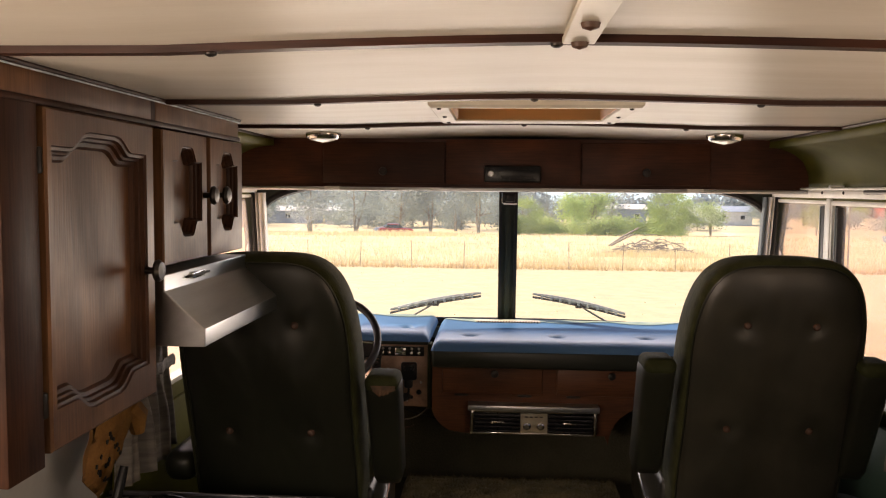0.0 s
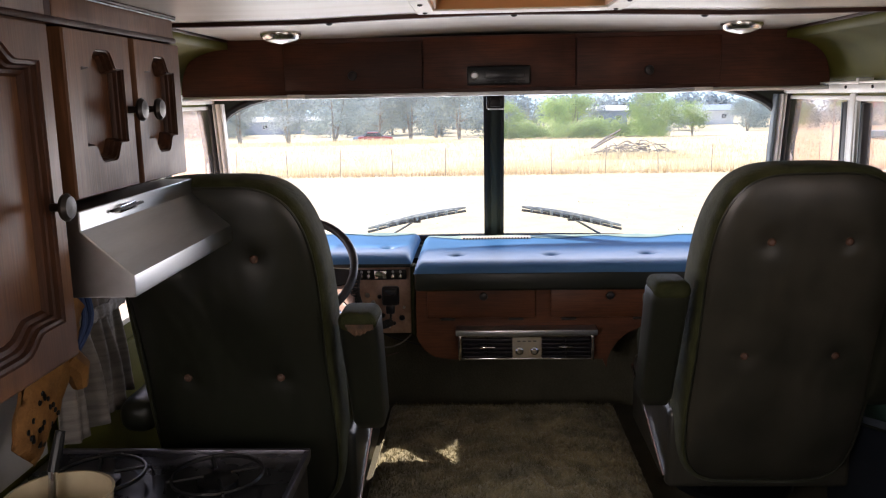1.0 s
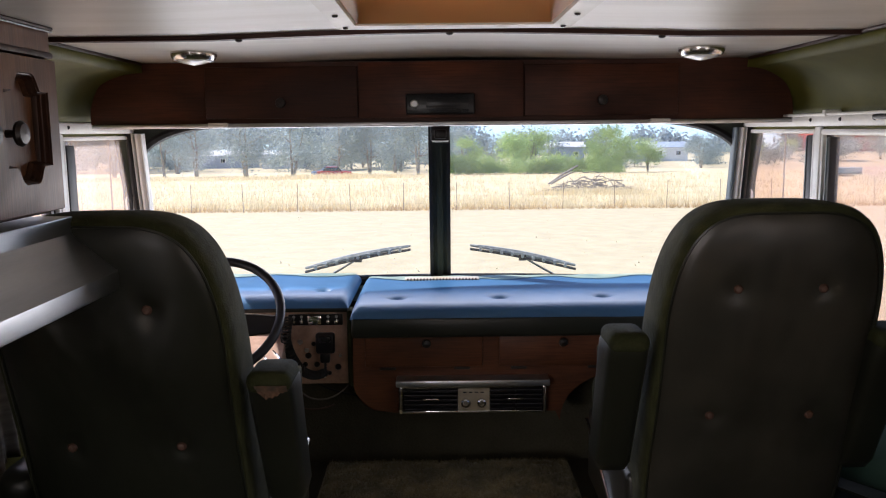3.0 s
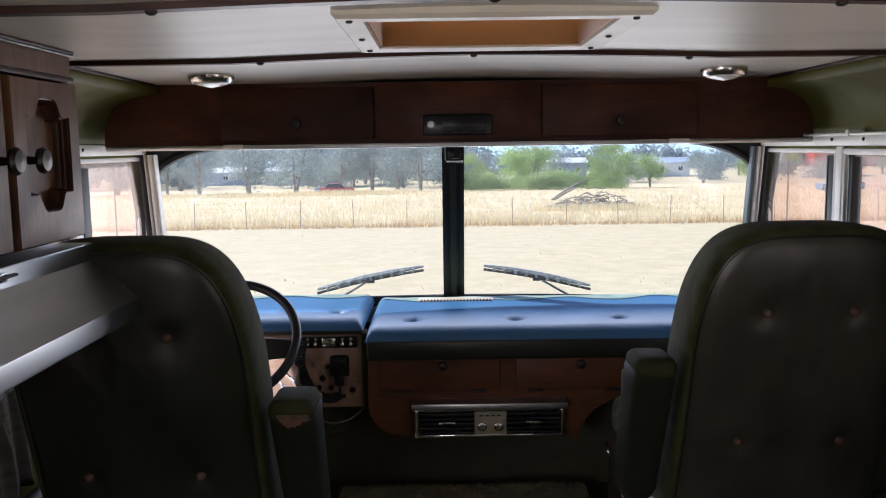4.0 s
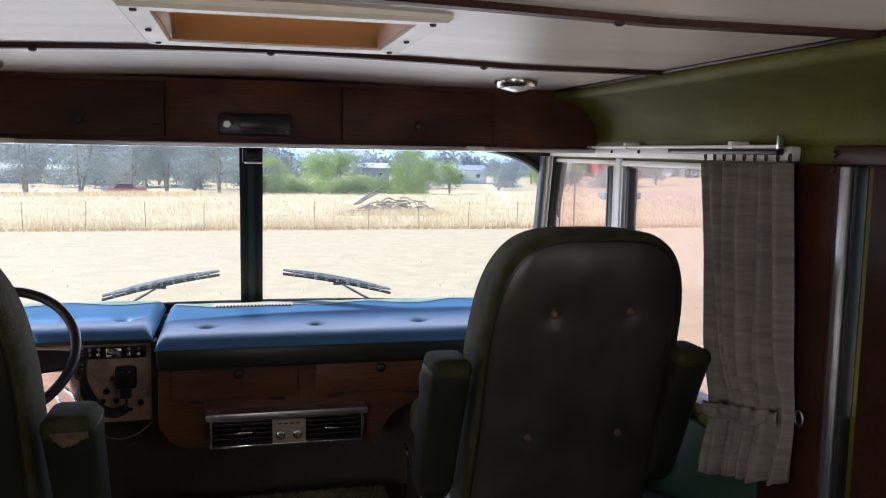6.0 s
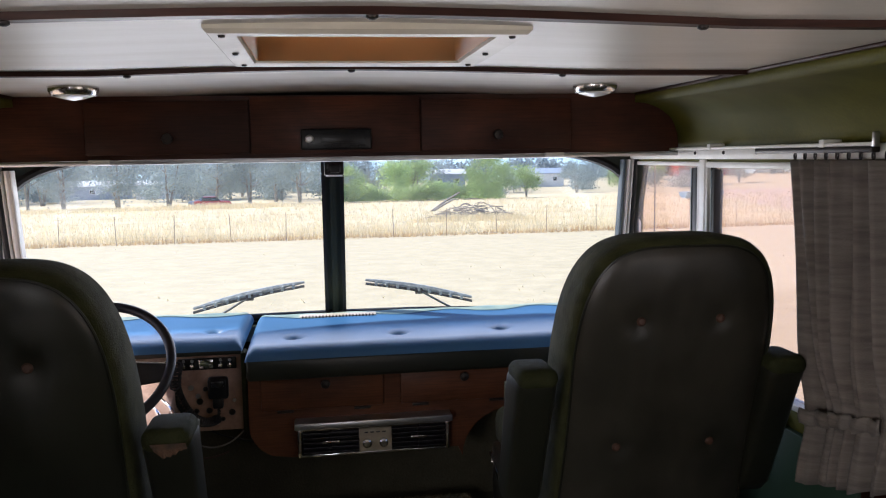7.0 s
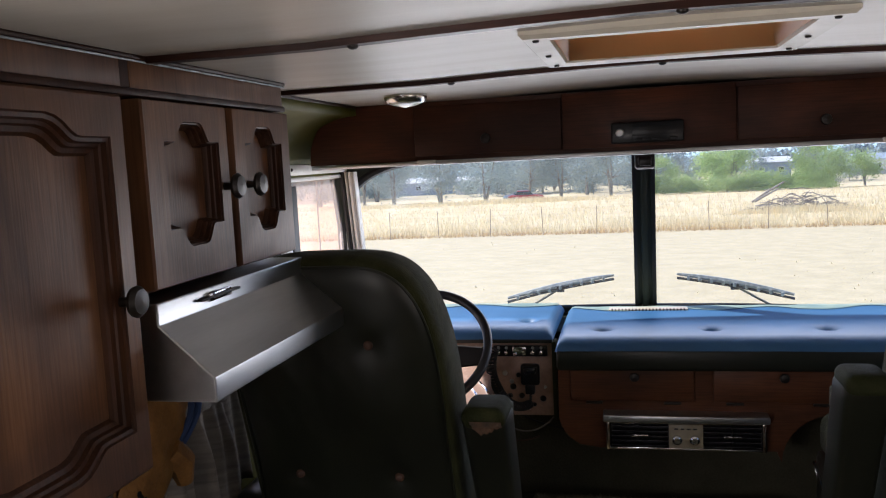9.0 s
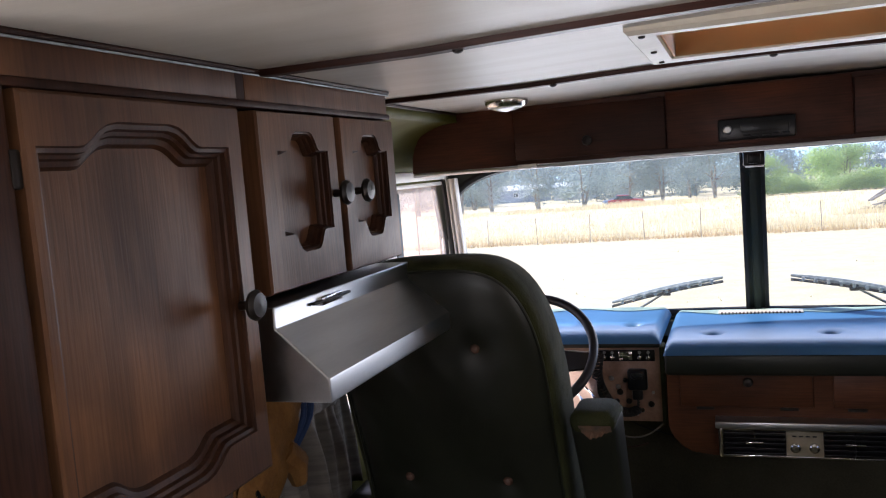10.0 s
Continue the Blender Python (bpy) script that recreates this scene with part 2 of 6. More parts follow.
DOOR_CARD = mat("green vinyl side panel", (0.030, 0.070, 0.046), 0.5, scale=5, bump=0.2, bump_scale=200, fine=0.3)
CREAM_PLASTIC = mat("cream plastic", (0.62, 0.58, 0.48), 0.4, second=(0.50, 0.45, 0.35), scale=8, amount=0.6, bump=0.05, fine=0.15)
COOKTOP = mat("black enamel", (0.010, 0.010, 0.012), 0.28, scale=10, fine=0.2)
DULL_CHROME = mat("dull stained chrome", (0.24, 0.23, 0.27), 0.35, 1.0, scale=18, amount=0.8, fine=0.3)
GOLD_CLOTH = mat("quilted mustard cloth", (0.32, 0.145, 0.032), 0.9, second=(0.20, 0.085, 0.02), scale=16, amount=0.8, bump=0.5, bump_scale=150, fine=0.4)
BLUE_CLOTH = mat("blue cloth trim", (0.03, 0.06, 0.16), 0.85, scale=20, bump=0.3, bump_scale=160)
CERAMIC = mat("cream enamel pot", (0.55, 0.46, 0.30), 0.25, scale=6, fine=0.12)
AMBER = amber_plastic("amber plastic")
CLEAR = glass("dusty windscreen glass", (0.97, 0.985, 0.98), 0.052, 0.012, (0.88, 0.94, 1.0))
PINKISH = glass("pink tinted side glass", (0.97, 0.86, 0.82), 0.13, 0.03, (0.95, 0.86, 0.83))
POLISHED = mat("polished lamp metal", (0.74, 0.72, 0.69), 0.22, 1.0, second=(0.62, 0.60, 0.57), scale=12, amount=0.4, fine=0.1)
WORN_CREAM = mat("worn cream control plate", (0.40, 0.345, 0.25), 0.45, second=(0.26, 0.21, 0.14), scale=30, amount=0.7, fine=0.2)
LENS = mat("clear lamp lens", (0.78, 0.76, 0.70), 0.15, scale=30, amount=0.3, fine=0.1)


# ---- mesh helpers ----
def part(name, bm, material, parent=None, label="", smooth=35.0):
    me = bpy.data.meshes.new(name)
    bm.normal_update()
    lim = radians(smooth)
    for f in bm.faces:
        f.smooth = smooth > 0
    for e in bm.edges:
        if len(e.link_faces) == 2 and e.calc_face_angle(0.0) > lim:
            e.smooth = False
    bm.to_mesh(me)
    bm.free()
    me.materials.append(material)
    ob = new(name, me)
    if parent:
        ob.parent = parent
    if label:
        ob["label"] = label
    return ob


def thing(name, label, category, group="", kind="", m=None):
    ob = new(name)
    if m:
        ob.matrix_world = m
    return tagged(ob, label, category, group, kind)


def box(x0, y0, z0, x1, y1, z1, bevel=0.0, seg=2, bm=None):
    bm = bm or bmesh.new()
    r = bmesh.ops.create_cube(bm, size=1.0)
    for v in r["verts"]:
        v.co = Vector((x0 + (x1 - x0) * (v.co.x + 0.5), y0 + (y1 - y0) * (v.co.y + 0.5), z0 + (z1 - z0) * (v.co.z + 0.5)))
    if bevel:
        es = list({e for v in r["verts"] for e in v.link_edges})
        bmesh.ops.bevel(bm, geom=es, offset=bevel, segments=seg, affect="EDGES", profile=0.5)
    return bm


def loft(rings, closed=True, cap=True, bm=None, first=True):
    """Skin through rings of equal count."""
    bm = bm or bmesh.new()
    rows = [[bm.verts.new(p) for p in ring] for ring in rings]
    n = len(rows[0])
    for a, b in zip(rows, rows[1:]):
        for i in range(n if closed else n - 1):
            j = (i + 1) % n
            bm.faces.new((a[i], a[j], b[j], b[i]))
    if cap and closed:
        if first:
            bm.faces.new(rows[0][::-1])
        bm.faces.new(rows[-1])
    bmesh.ops.recalc_face_normals(bm, faces=bm.faces)
    return bm


def prism(poly, axis, a, b, bevel=0.0, seg=2):
    """Extrude a polygon along an axis: x takes (y, z), y takes (x, z), z takes (x, y)."""
    def at(p, d):
        return {"x": (d, p[0], p[1]), "y": (p[0], d, p[1]), "z": (p[0], p[1], d)}[axis]
    bm = loft([[at(p, a) for p in poly], [at(p, b) for p in poly]])
    if bevel:
        es = [e for e in bm.edges if e.calc_face_angle(0.0) > 0.5]
        bmesh.ops.bevel(bm, geom=es, offset=bevel, segments=seg, affect="EDGES", profile=0.5)
    return bm


def lathe(profile, at=(0, 0, 0), axis=(0, 0, 1), n=24, bm=None):
    """Turn (radius, height) points about an axis through at."""
    q = Vector((0, 0, 1)).rotation_difference(Vector(axis))
    rings = [[Vector(at) + q @ Vector((r * math.cos(k * math.tau / n), r * math.sin(k * math.tau / n), h)) for k in range(n)] for r, h in profile]
    return loft(rings, bm=bm)


def tube(points, r, n=8, closed=False, bm=None):
    pts = [Vector(p) for p in points]
    rings = []
    up = None
    for i, p in enumerate(pts):
        a = pts[i - 1] if (i or closed) else p
        b = pts[(i + 1) % len(pts)] if (i < len(pts) - 1 or closed) else p
        d = (b - a).normalized()
        if up is None:
            up = Vector((0, 0, 1)) if abs(d.z) < 0.9 else Vector((1, 0, 0))
        s = d.cross(up).normalized()
        up = s.cross(d).normalized()
        rr = r[i] if isinstance(r, (list, tuple)) else r
        rings.append([p + rr * (math.cos(k * math.tau / n) * s + math.sin(k * math.tau / n) * up) for k in range(n)])
    if closed:
        rings.append(rings[0])
    bm = loft(rings, cap=not closed, bm=bm)
    if closed:
        bmesh.ops.remove_doubles(bm, verts=bm.verts, dist=1e-6)
    return bm


def grid(nx, ny, fn, bm=None):
    """A sheet of nx by ny cells, fn(u, v) gives the place."""
    bm = bm or bmesh.new()
    vs = [[bm.verts.new(fn(i / nx, j / ny)) for i in range(nx + 1)] for j in range(ny + 1)]
    for j in range(ny):
        for i in range(nx):
            bm.faces.new((vs[j][i], vs[j][i + 1], vs[j + 1][i + 1], vs[j + 1][i]))
    return bm


def thick(ob, t, offset=-1.0):
    md = ob.modifiers.new("thickness", "SOLIDIFY")
    md.thickness, md.offset = t, offset
    return ob


def star(poly, centre, angles):
    """Where rays from the centre meet a polygon, one point per angle."""
    out = []
    for a in angles:
        d = Vector((math.cos(a), math.sin(a)))
        best = None
        for p, q in zip(poly, poly[1:] + poly[:1]):
            p, q = Vector(p) - Vector(centre), Vector(q) - Vector(centre)
            e = q - p
            den = d.x * e.y - d.y * e.x
            if abs(den) < 1e-12:
                continue
            s = (p.x * e.y - p.y * e.x) / den
            u = (p.x * d.y - p.y * d.x) / den
            if s > 0 and -1e-6 <= u <= 1 + 1e-6 and (best is None or s < best):
                best = s
        out.append((centre[0] + d.x * best, centre[1] + d.y * best))
    return out


def rounded(x0, z0, x1, z1, r_low, r_top, n=8):
    pts = []
    for cx, cz, r, a0 in ((x1 - r_low, z0 + r_low, r_low, -90), (x1 - r_top, z1 - r_top, r_top, 0), (x0 + r_top, z1 - r_top, r_top, 90), (x0 + r_low, z0 + r_low, r_low, 180)):
        for k in range(n + 1):
            a = radians(a0 + 90 * k / n)
            pts.append((cx + r * math.cos(a), cz + r * math.sin(a)))
    return pts


# ---- the coach: measures ----
XL, XR, XC = -1.16, 1.12, -0.02
CEIL, COVE_Z, EDGE = 1.900, 1.742, 0.85
CAB_FLOOR = 0.46


def screen_y(x, z):
    """Windscreen surface: leaning back to the top and swept back to the sides."""
    return 4.06 - 0.24 * (abs(x - XC) / 1.14) ** 2.2 - 0.30 * (z - 1.09)


def ceil_z(x, y=0.0):
    """Cambered in the middle, flatter to the sides, rising a little over the cab."""
    return 1.9115 - 0.0125 * min(1.0, abs(x) / 0.5) ** 1.4 + 0.020 * max(0.0, y - 2.33)


def edge_x(y):
    """Half width of the ceiling: it widens over the cab."""
    return EDGE + 0.085 * max(0.0, min(1.0, (y - 2.3) / 0.87))


# floors
floor = tagged(part("floor", box(XL - 0.04, -1.9, -0.06, XR + 0.04, 2.28, 0.0), DARK_CARPET), "dark carpeted coach floor", "floor", kind="structure")
cab_floor = tagged(part("floor_cab", box(XL - 0.04, 2.28, 0.34, XR + 0.04, 4.10, 0.40), DARK_CARPET), "raised cab floor with dark carpet", "floor", kind="structure")
step = tagged(part("step_riser", box(XL - 0.04, 2.24, 0.0, XR + 0.04, 2.28, 0.40), DARK_CARPET), "carpeted riser up to the cab", "step", kind="structure")


def wall_with_holes(name, x0, x1, ys, zs, holes, material, label):
    """A wall along y, pieced round its openings; holes are (y0, z0, y1, z1)."""
    ys = sorted(set(ys) | {v for h in holes for v in (h[0], h[2])})
    zs = sorted(set(zs) | {v for h in holes for v in (h[1], h[3])})
    bm = bmesh.new()
    vs = {}

    def v(x, y, z):
        k = (round(x, 4), round(y, 4), round(z, 4))
        if k not in vs:
            vs[k] = bm.verts.new(k)
        return vs[k]

    def solid(i, j):
        if not (0 <= i < len(ys) - 1 and 0 <= j < len(zs) - 1):
            return False
        cy, cz = (ys[i] + ys[i + 1]) / 2, (zs[j] + zs[j + 1]) / 2
        return not any(h[0] < cy < h[2] and h[1] < cz < h[3] for h in holes)
    for i in range(len(ys) - 1):
        for j in range(len(zs) - 1):
            if not solid(i, j):
                continue
            a, b, c, d = (ys[i], zs[j]), (ys[i + 1], zs[j]), (ys[i + 1], zs[j + 1]), (ys[i], zs[j + 1])
            for x in (x0, x1):
                bm.faces.new([v(x, *p) for p in (a, b, c, d)])
            for (p, q), (di, dj) in (((a, b), (0, -1)), ((b, c), (1, 0)), ((c, d), (0, 1)), ((d, a), (-1, 0))):
                if not solid(i + di, j + dj):
                    bm.faces.new((v(x0, *p), v(x0, *q), v(x1, *q), v(x1, *p)))
    bmesh.ops.recalc_face_normals(bm, faces=bm.faces)
    return tagged(part(name, bm, material, smooth=20), label, "wall", kind="structure")


WIN_Z0, WIN_Z1 = 1.06, 1.695
R_HOLES = [(3.10, WIN_Z0, 3.690, WIN_Z1), (2.25, WIN_Z0, 3.06, WIN_Z1), (1.930, 1.20, 1.985, WIN_Z1), (0.2, 0.95, 1.25, WIN_Z1), (-1.5, 0.95, -0.3, WIN_Z1)]
L_HOLES = [(3.10, WIN_Z0, 3.690, WIN_Z1), (2.25, WIN_Z0, 3.06, WIN_Z1), (-0.8, 0.95, 0.68, WIN_Z1)]
wall_right = wall_with_holes("wall_right", XR, XR + 0.045, [-1.9, 2.10, 3.700], [0.0, 1.75], R_HOLES, GREEN_VINYL, "olive vinyl-lined side wall with windows")
wall_left = wall_with_holes("wall_left", XL - 0.045, XL, [-1.9, 3.700], [0.0, 1.75], L_HOLES, GREEN_VINYL, "olive vinyl-lined side wall with windows")
for xa, name in ((XR, "wall_corner_right"), (XL - 0.045, "wall_corner_left")):
    tagged(part(name, prism([(3.7005, 0.0), (3.83, 0.0), (3.83, 1.03), (3.7005, 1.48)], "x", xa, xa + 0.045), FRONT_GREEN), "dark green painted metal corner below the windscreen", "wall", kind="structure")
wall_back = tagged(part("wall_back", box(XL - 0.04, -1.95, 0.0, XR + 0.04, -1.9, 1.93), CABINET_WOOD), "wood panelled rear partition", "wall", kind="structure")


# coves between the walls and the ceiling
def cove(sign, name):
    xw = XR if sign > 0 else XL

    def skin(u, v):
        y, a = -1.9 + 5.55 * v, radians(90 * u)
        return (xw - sign * (abs(xw) - edge_x(y)) * (1 - math.cos(a)), y, COVE_Z + (ceil_z(EDGE, y) - COVE_Z) * math.sin(a))
    bm = grid(12, 40, skin)
    ob = thick(part(name, bm, GREEN_VINYL, smooth=60), 0.03, 1.0 if sign > 0 else -1.0)
    return tagged(ob, "olive green vinyl cove above the windows", "wall", kind="structure")


cove(1, "wall_cove_right")
cove(-1, "wall_cove_left")

# ceiling: cambered sheet with the hatch opening through it
HX0, HX1, HY0, HY1 = -0.178, 0.192, 1.862, 2.190
bm = bmesh.new()
xs = sorted([0.96 * (k / 48 * 2 - 1) for k in range(49)] + [HX0, HX1])
ys = [-1.9, 0.0, 1.0, HY0, HY1, 2.33, 3.0, 3.78]
cv = {}
for i, x in enumerate(xs):
    for j, y in enumerate(ys):
        cv[i, j] = bm.verts.new((x, y, ceil_z(x, y)))
for i in range(len(xs) - 1):
    for j in range(len(ys) - 1):
        if not (xs[i] >= HX0 and xs[i + 1] <= HX1 and ys[j] == HY0):
            bm.faces.new((cv[i, j], cv[i, j + 1], cv[i + 1, j + 1], cv[i + 1, j]))
ceiling = tagged(thick(part("ceiling", bm, LAMINATE, smooth=0), 0.04, -1.0), "cream laminate ceiling panels, slightly cambered", "ceiling", kind="structure")


tagged(part("coach_skirt", box(XL - 0.04, -1.93, -0.93, XR + 0.04, 3.80, -0.062), WHITE_PAINT), "plain white coach underside skirt standing on the grass", "coach body", kind="structure")

# roof skin above the coach keeps the sky out, with the hatch open through it
bm = bmesh.new()
for x0, y0, x1, y1 in ((XL - 0.05, -1.95, XR + 0.05, HY0), (XL - 0.05, HY1, XR + 0.05, 3.80), (XL - 0.05, HY0, HX0, HY1), (HX1, HY0, XR + 0.05, HY1)):
    box(x0, y0, 1.985, x1, y1, 2.0, bm=bm)
tagged(part("roof_skin", bm, WHITE_PAINT), "white painted coach roof", "roof", kind="structure")
for sx, nm in ((XL - 0.05, "roof_side_left"), (XR + 0.02, "roof_side_right")):
    tagged(part(nm, box(sx, -1.95, 1.74, sx + 0.03, 3.62, 1.985), WHITE_PAINT), "white painted coach side above the windows", "roof", kind="structure")

# ceiling battens with round-headed screws
for y in (-0.86, -0.22, 0.42, 1.05, 1.68, 2.33):
    bat = thing("ceiling_batten", "dark stained wooden batten across the ceiling", "batten", "ceiling battens", m=pose(0, y, 0))
    bm = loft([[(EDGE * (2 * k / 24 - 1), dy, ceil_z(EDGE * (2 * k / 24 - 1)) + dz) for dy, dz in ((-0.014, 0.0), (-0.012, -0.0095), (0.012, -0.0095), (0.014, 0.0))] for k in range(25)])
    part("strip", bm, DARK_WOOD, bat)
    for x in (-0.435, 0.0, 0.44):
        part("screw", lathe([(0.0, 0), (0.0085, 0.0), (0.0075, -0.0035), (0.004, -0.0055), (0.0, -0.006)], (x, 0, ceil_z(x) - 0.009), n=12), BRONZE, bat)

# cream strip that runs aft from the second batten
strip = thing("ceiling_joint_strip", "cream painted ceiling joint strip with screws", "trim", kind="")
part("plate", box(0.005, 0.1, ceil_z(0) - 0.014, 0.045, 1.0325, ceil_z(0) - 0.003, 0.003), CREAM_PLASTIC, strip)
for y in (0.90, 1.018):
    part("screw", lathe([(0.0, 0), (0.011, 0.0), (0.009, -0.006), (0.0, -0.009)], (0.025, y, ceil_z(0) - 0.0135), n=12), COPPER, strip)

# dark bead along both sides of the ceiling
for s in (-1, 1):
    bead = tagged(part("ceiling_bead", tube([(s * (edge_x(y) - 0.003), y, ceil_z(EDGE, y) - 0.003) for y in (-1.9, 1.0, 2.3, 2.6, 2.9, 3.17)], 0.005), DARK_WOOD), "dark beading along the ceiling edge", "trim", kind="structure")

# roof hatch
hatch = thing("roof_hatch", "cream framed roof vent with an amber plastic well", "roof vent")
ox0, ox1, oy0, oy1 = -0.222, 0.236, 1.790, 2.222
cx, cy = (HX0 + HX1) / 2, (HY0 + HY1) / 2


def rect(x0, y0, x1, y1, z):
    return [(x0, y0, z), (x1, y0, z), (x1, y1, z), (x0, y1, z)]


zc = ceil_z(0.1)
bm = loft([rect(ox0, oy0, ox1, oy1, zc + 0.002), rect(ox0, oy0, ox1, oy1, zc - 0.008), rect(ox0 + 0.006, oy0 + 0.006, ox1 - 0.006, oy1 - 0.006, zc - 0.014),
           rect(HX0 - 0.004, HY0 - 0.010, HX1 + 0.004, HY1 + 0.002, zc - 0.010), rect(HX0, HY0, HX1, HY1, zc + 0.002)], cap=False)
part("frame", bm, CREAM_PLASTIC, hatch, smooth=20)
bm = loft([rect(HX0, HY0, HX1, HY1, zc - 0.006), rect(HX0 + 0.012, HY0 + 0.012, HX1 - 0.012, HY1 - 0.012, zc + 0.11)], cap=False)
thick(part("well", bm, AMBER, hatch, "amber plastic well", smooth=20), 0.004)
bm = grid(8, 8, lambda u, v: (HX0 - 0.02 + (HX1 - HX0 + 0.04) * u, HY0 - 0.02 + (HY1 - HY0 + 0.04) * v, zc + 0.115 + 0.05 * (1 - (2 * u - 1) ** 4) * (1 - (2 * v - 1) ** 4)))
thick(part("dome", bm, AMBER, hatch, "amber translucent dome"), 0.004)
for x, y in ((ox0 + 0.022, oy0 + 0.035), (ox0 + 0.022, cy), (ox0 + 0.022, oy1 - 0.03), (ox1 - 0.022, oy0 + 0.035), (ox1 - 0.022, cy), (ox1 - 0.022, oy1 - 0.03)):
    part("screw", lathe([(0.0, 0.0), (0.0055, 0.0), (0.0045, -0.003), (0.0, -0.004)], (x, y, zc - 0.0125), n=10), BRONZE, hatch)

# dome lamps
for x in (-0.650, 0.655):
    lamp = thing("dome_lamp", "small chrome ceiling dome lamp with clear lens", "ceiling lamp", "dome lamps")
    lamp.location = (x, 2.757, ceil_z(x, 2.757))
    part("base", lathe([(0.0, 0.002), (0.0575, 0.002), (0.0585, -0.002), (0.0575, -0.010), (0.053, -0.019), (0.050, -0.0215), (0.0, -0.0215)], n=32), POLISHED, lamp)
    part("lens", lathe([(0.0, -0.021), (0.0475, -0.021), (0.046, -0.0235), (0.024, -0.030), (0.0, -0.034)], n=8), LENS, lamp, "clear faceted lens", smooth=10)

# ---- overhead cupboard across the front ----
val = thing("overhead_cupboard", "red-brown veneered overhead cupboard above the windscreen", "cupboard")


def val_profile(x0, x1, z0, z1):
    pts = [(x0, z0), (x1, z0)]
    for k in range(9):
        a = radians(90 * k / 8)
        pts.append((x1 - 0.17 * (1 - math.cos(a)), z1 - 0.165 + 0.165 * math.sin(a)))
    for k in range(9):
        a = radians(90 - 90 * k / 8)
        pts.append((x0 + 0.17 * (1 - math.cos(a)), z1 - 0.165 + 0.165 * math.sin(a)))
    return pts


part("body", prism(val_profile(-1.098, 1.078, 1.730, 1.915), "y", 3.18, 3.72), VALANCE_WOOD, val)
for x0, x1 in ((-0.738, -0.272), (0.243, 0.716)):
    d = part("door", box(x0, 3.166, 1.744, x1, 3.182, 1.900, 0.003), VALANCE_WOOD, val)
    kx = (x0 + x1) / 2
    part("knob", lathe([(0.0, 0.0), (0.008, 0.0), (0.007, 0.012), (0.016, 0.018), (0.014, 0.026), (0.0, 0.029)], (kx, 3.167, 1.790), (0, -1, 0), n=16), BRONZE, d)
part("middle_panel", box(-0.268, 3.172, 1.742, 0.239, 3.182, 1.911, 0.002), VALANCE_WOOD, val)
part("bottom_rail", box(-1.09, 3.160, 1.716, 1.07, 3.22, 1.7295, 0.003), ALUMINIUM, val, "aluminium rail")
for x in (-0.70, 0.66):
    part("catch", box(x - 0.03, 3.150, 1.719, x + 0.03, 3.165, 1.732, 0.003), WHITE_PAINT, val, "white catch")
radio = thing("car_radio", "black car radio with a chrome knob set in the cupboard", "radio")
part("case", box(-0.122, 3.135, 1.751, 0.088, 3.174, 1.813, 0.005), BLACK_PLASTIC, radio)
part("screen", box(-0.060, 3.132, 1.772, 0.068, 3.136, 1.800, 0.001), BLACK_PLASTIC, radio, "dark display")
part("knob", lathe([(0.0, 0.0), (0.013, 0.0), (0.012, 0.014), (0.009, 0.017), (0.0, 0.017)], (-0.096, 3.134, 1.783), (0, -1, 0), n=20), ALUMINIUM, radio, "chrome knob")
for k in range(5):
    part("button", box(-0.055 + k * 0.026, 3.131, 1.757, -0.034 + k * 0.026, 3.136, 1.765, 0.001), BLACK_PLASTIC, radio)

# ---- front wall with the windscreen ----
WS = []
for cx, cz, rx, rz, a0, e in ((1.012, 1.175, 0.09, 0.09, -90, 2.0), (0.652, 1.542, 0.45, 0.20, 0, 2.6), (-0.690, 1.542, 0.45, 0.20, 90, 2.6), (-1.050, 1.175, 0.09, 0.09, 180, 2.0)):
    for k in range(15):
        c, sn = math.cos(radians(a0 + 6 * k + 3)), math.sin(radians(a0 + 6 * k + 3))
        WS.append((cx + rx * math.copysign(abs(c) ** (2 / e), c), cz + rz * math.copysign(abs(sn) ** (2 / e), sn)))
ctr = (XC, 1.42)
angs = sorted({round(math.atan2(p[1] - ctr[1], p[0] - ctr[0]), 5) for p in WS + [(-1.2, 0.40), (1.16, 0.40), (1.16, 1.97), (-1.2, 1.97)]} | {round(-math.pi + math.tau * k / 80, 5) for k in range(80)})
inner = star(WS, ctr, angs)
outer = star([(-1.2, 0.40), (1.16, 0.40), (1.16, 1.97), (-1.2, 1.97)], ctr, angs)


def on_screen(p, dy=0.0):
    return (p[0], screen_y(p[0], p[1]) + dy, p[1])


rings = [[on_screen((a[0] + (b[0] - a[0]) * f, a[1] + (b[1] - a[1]) * f)) for a, b in zip(inner, outer)] for f in (0.0, 0.15, 0.5, 1.0)]
wf = thick(part("wall_front", loft(rings, cap=False), FRONT_GREEN, smooth=40), 0.03, 0.0)
tagged(wf, "dark green painted front wall round the windscreen", "wall", kind="structure")
screen = thing("window_1", "two-pane windscreen in a black rubber seal", "windscreen", kind="structure")
part("seal", tube([on_screen(p, -0.012) for p in inner], 0.017, 8, closed=True), BLACK_RUBBER, screen)
for x0, x1 in ((-1.14, -0.055), (0.015, 1.11)):
    bm = bmesh.new()
    poly = star(WS, ctr, angs)
    g = grid(16, 10, lambda u, v: on_screen((x0 + (x1 - x0) * u, 1.08 + 0.67 * v), 0.004), bm)
    pane = part("pane", g, CLEAR, screen)
    pane.visible_shadow = False
mul = thing("windscreen_mullion", "dark green upright between the windscreen panes", "mullion", kind="structure")
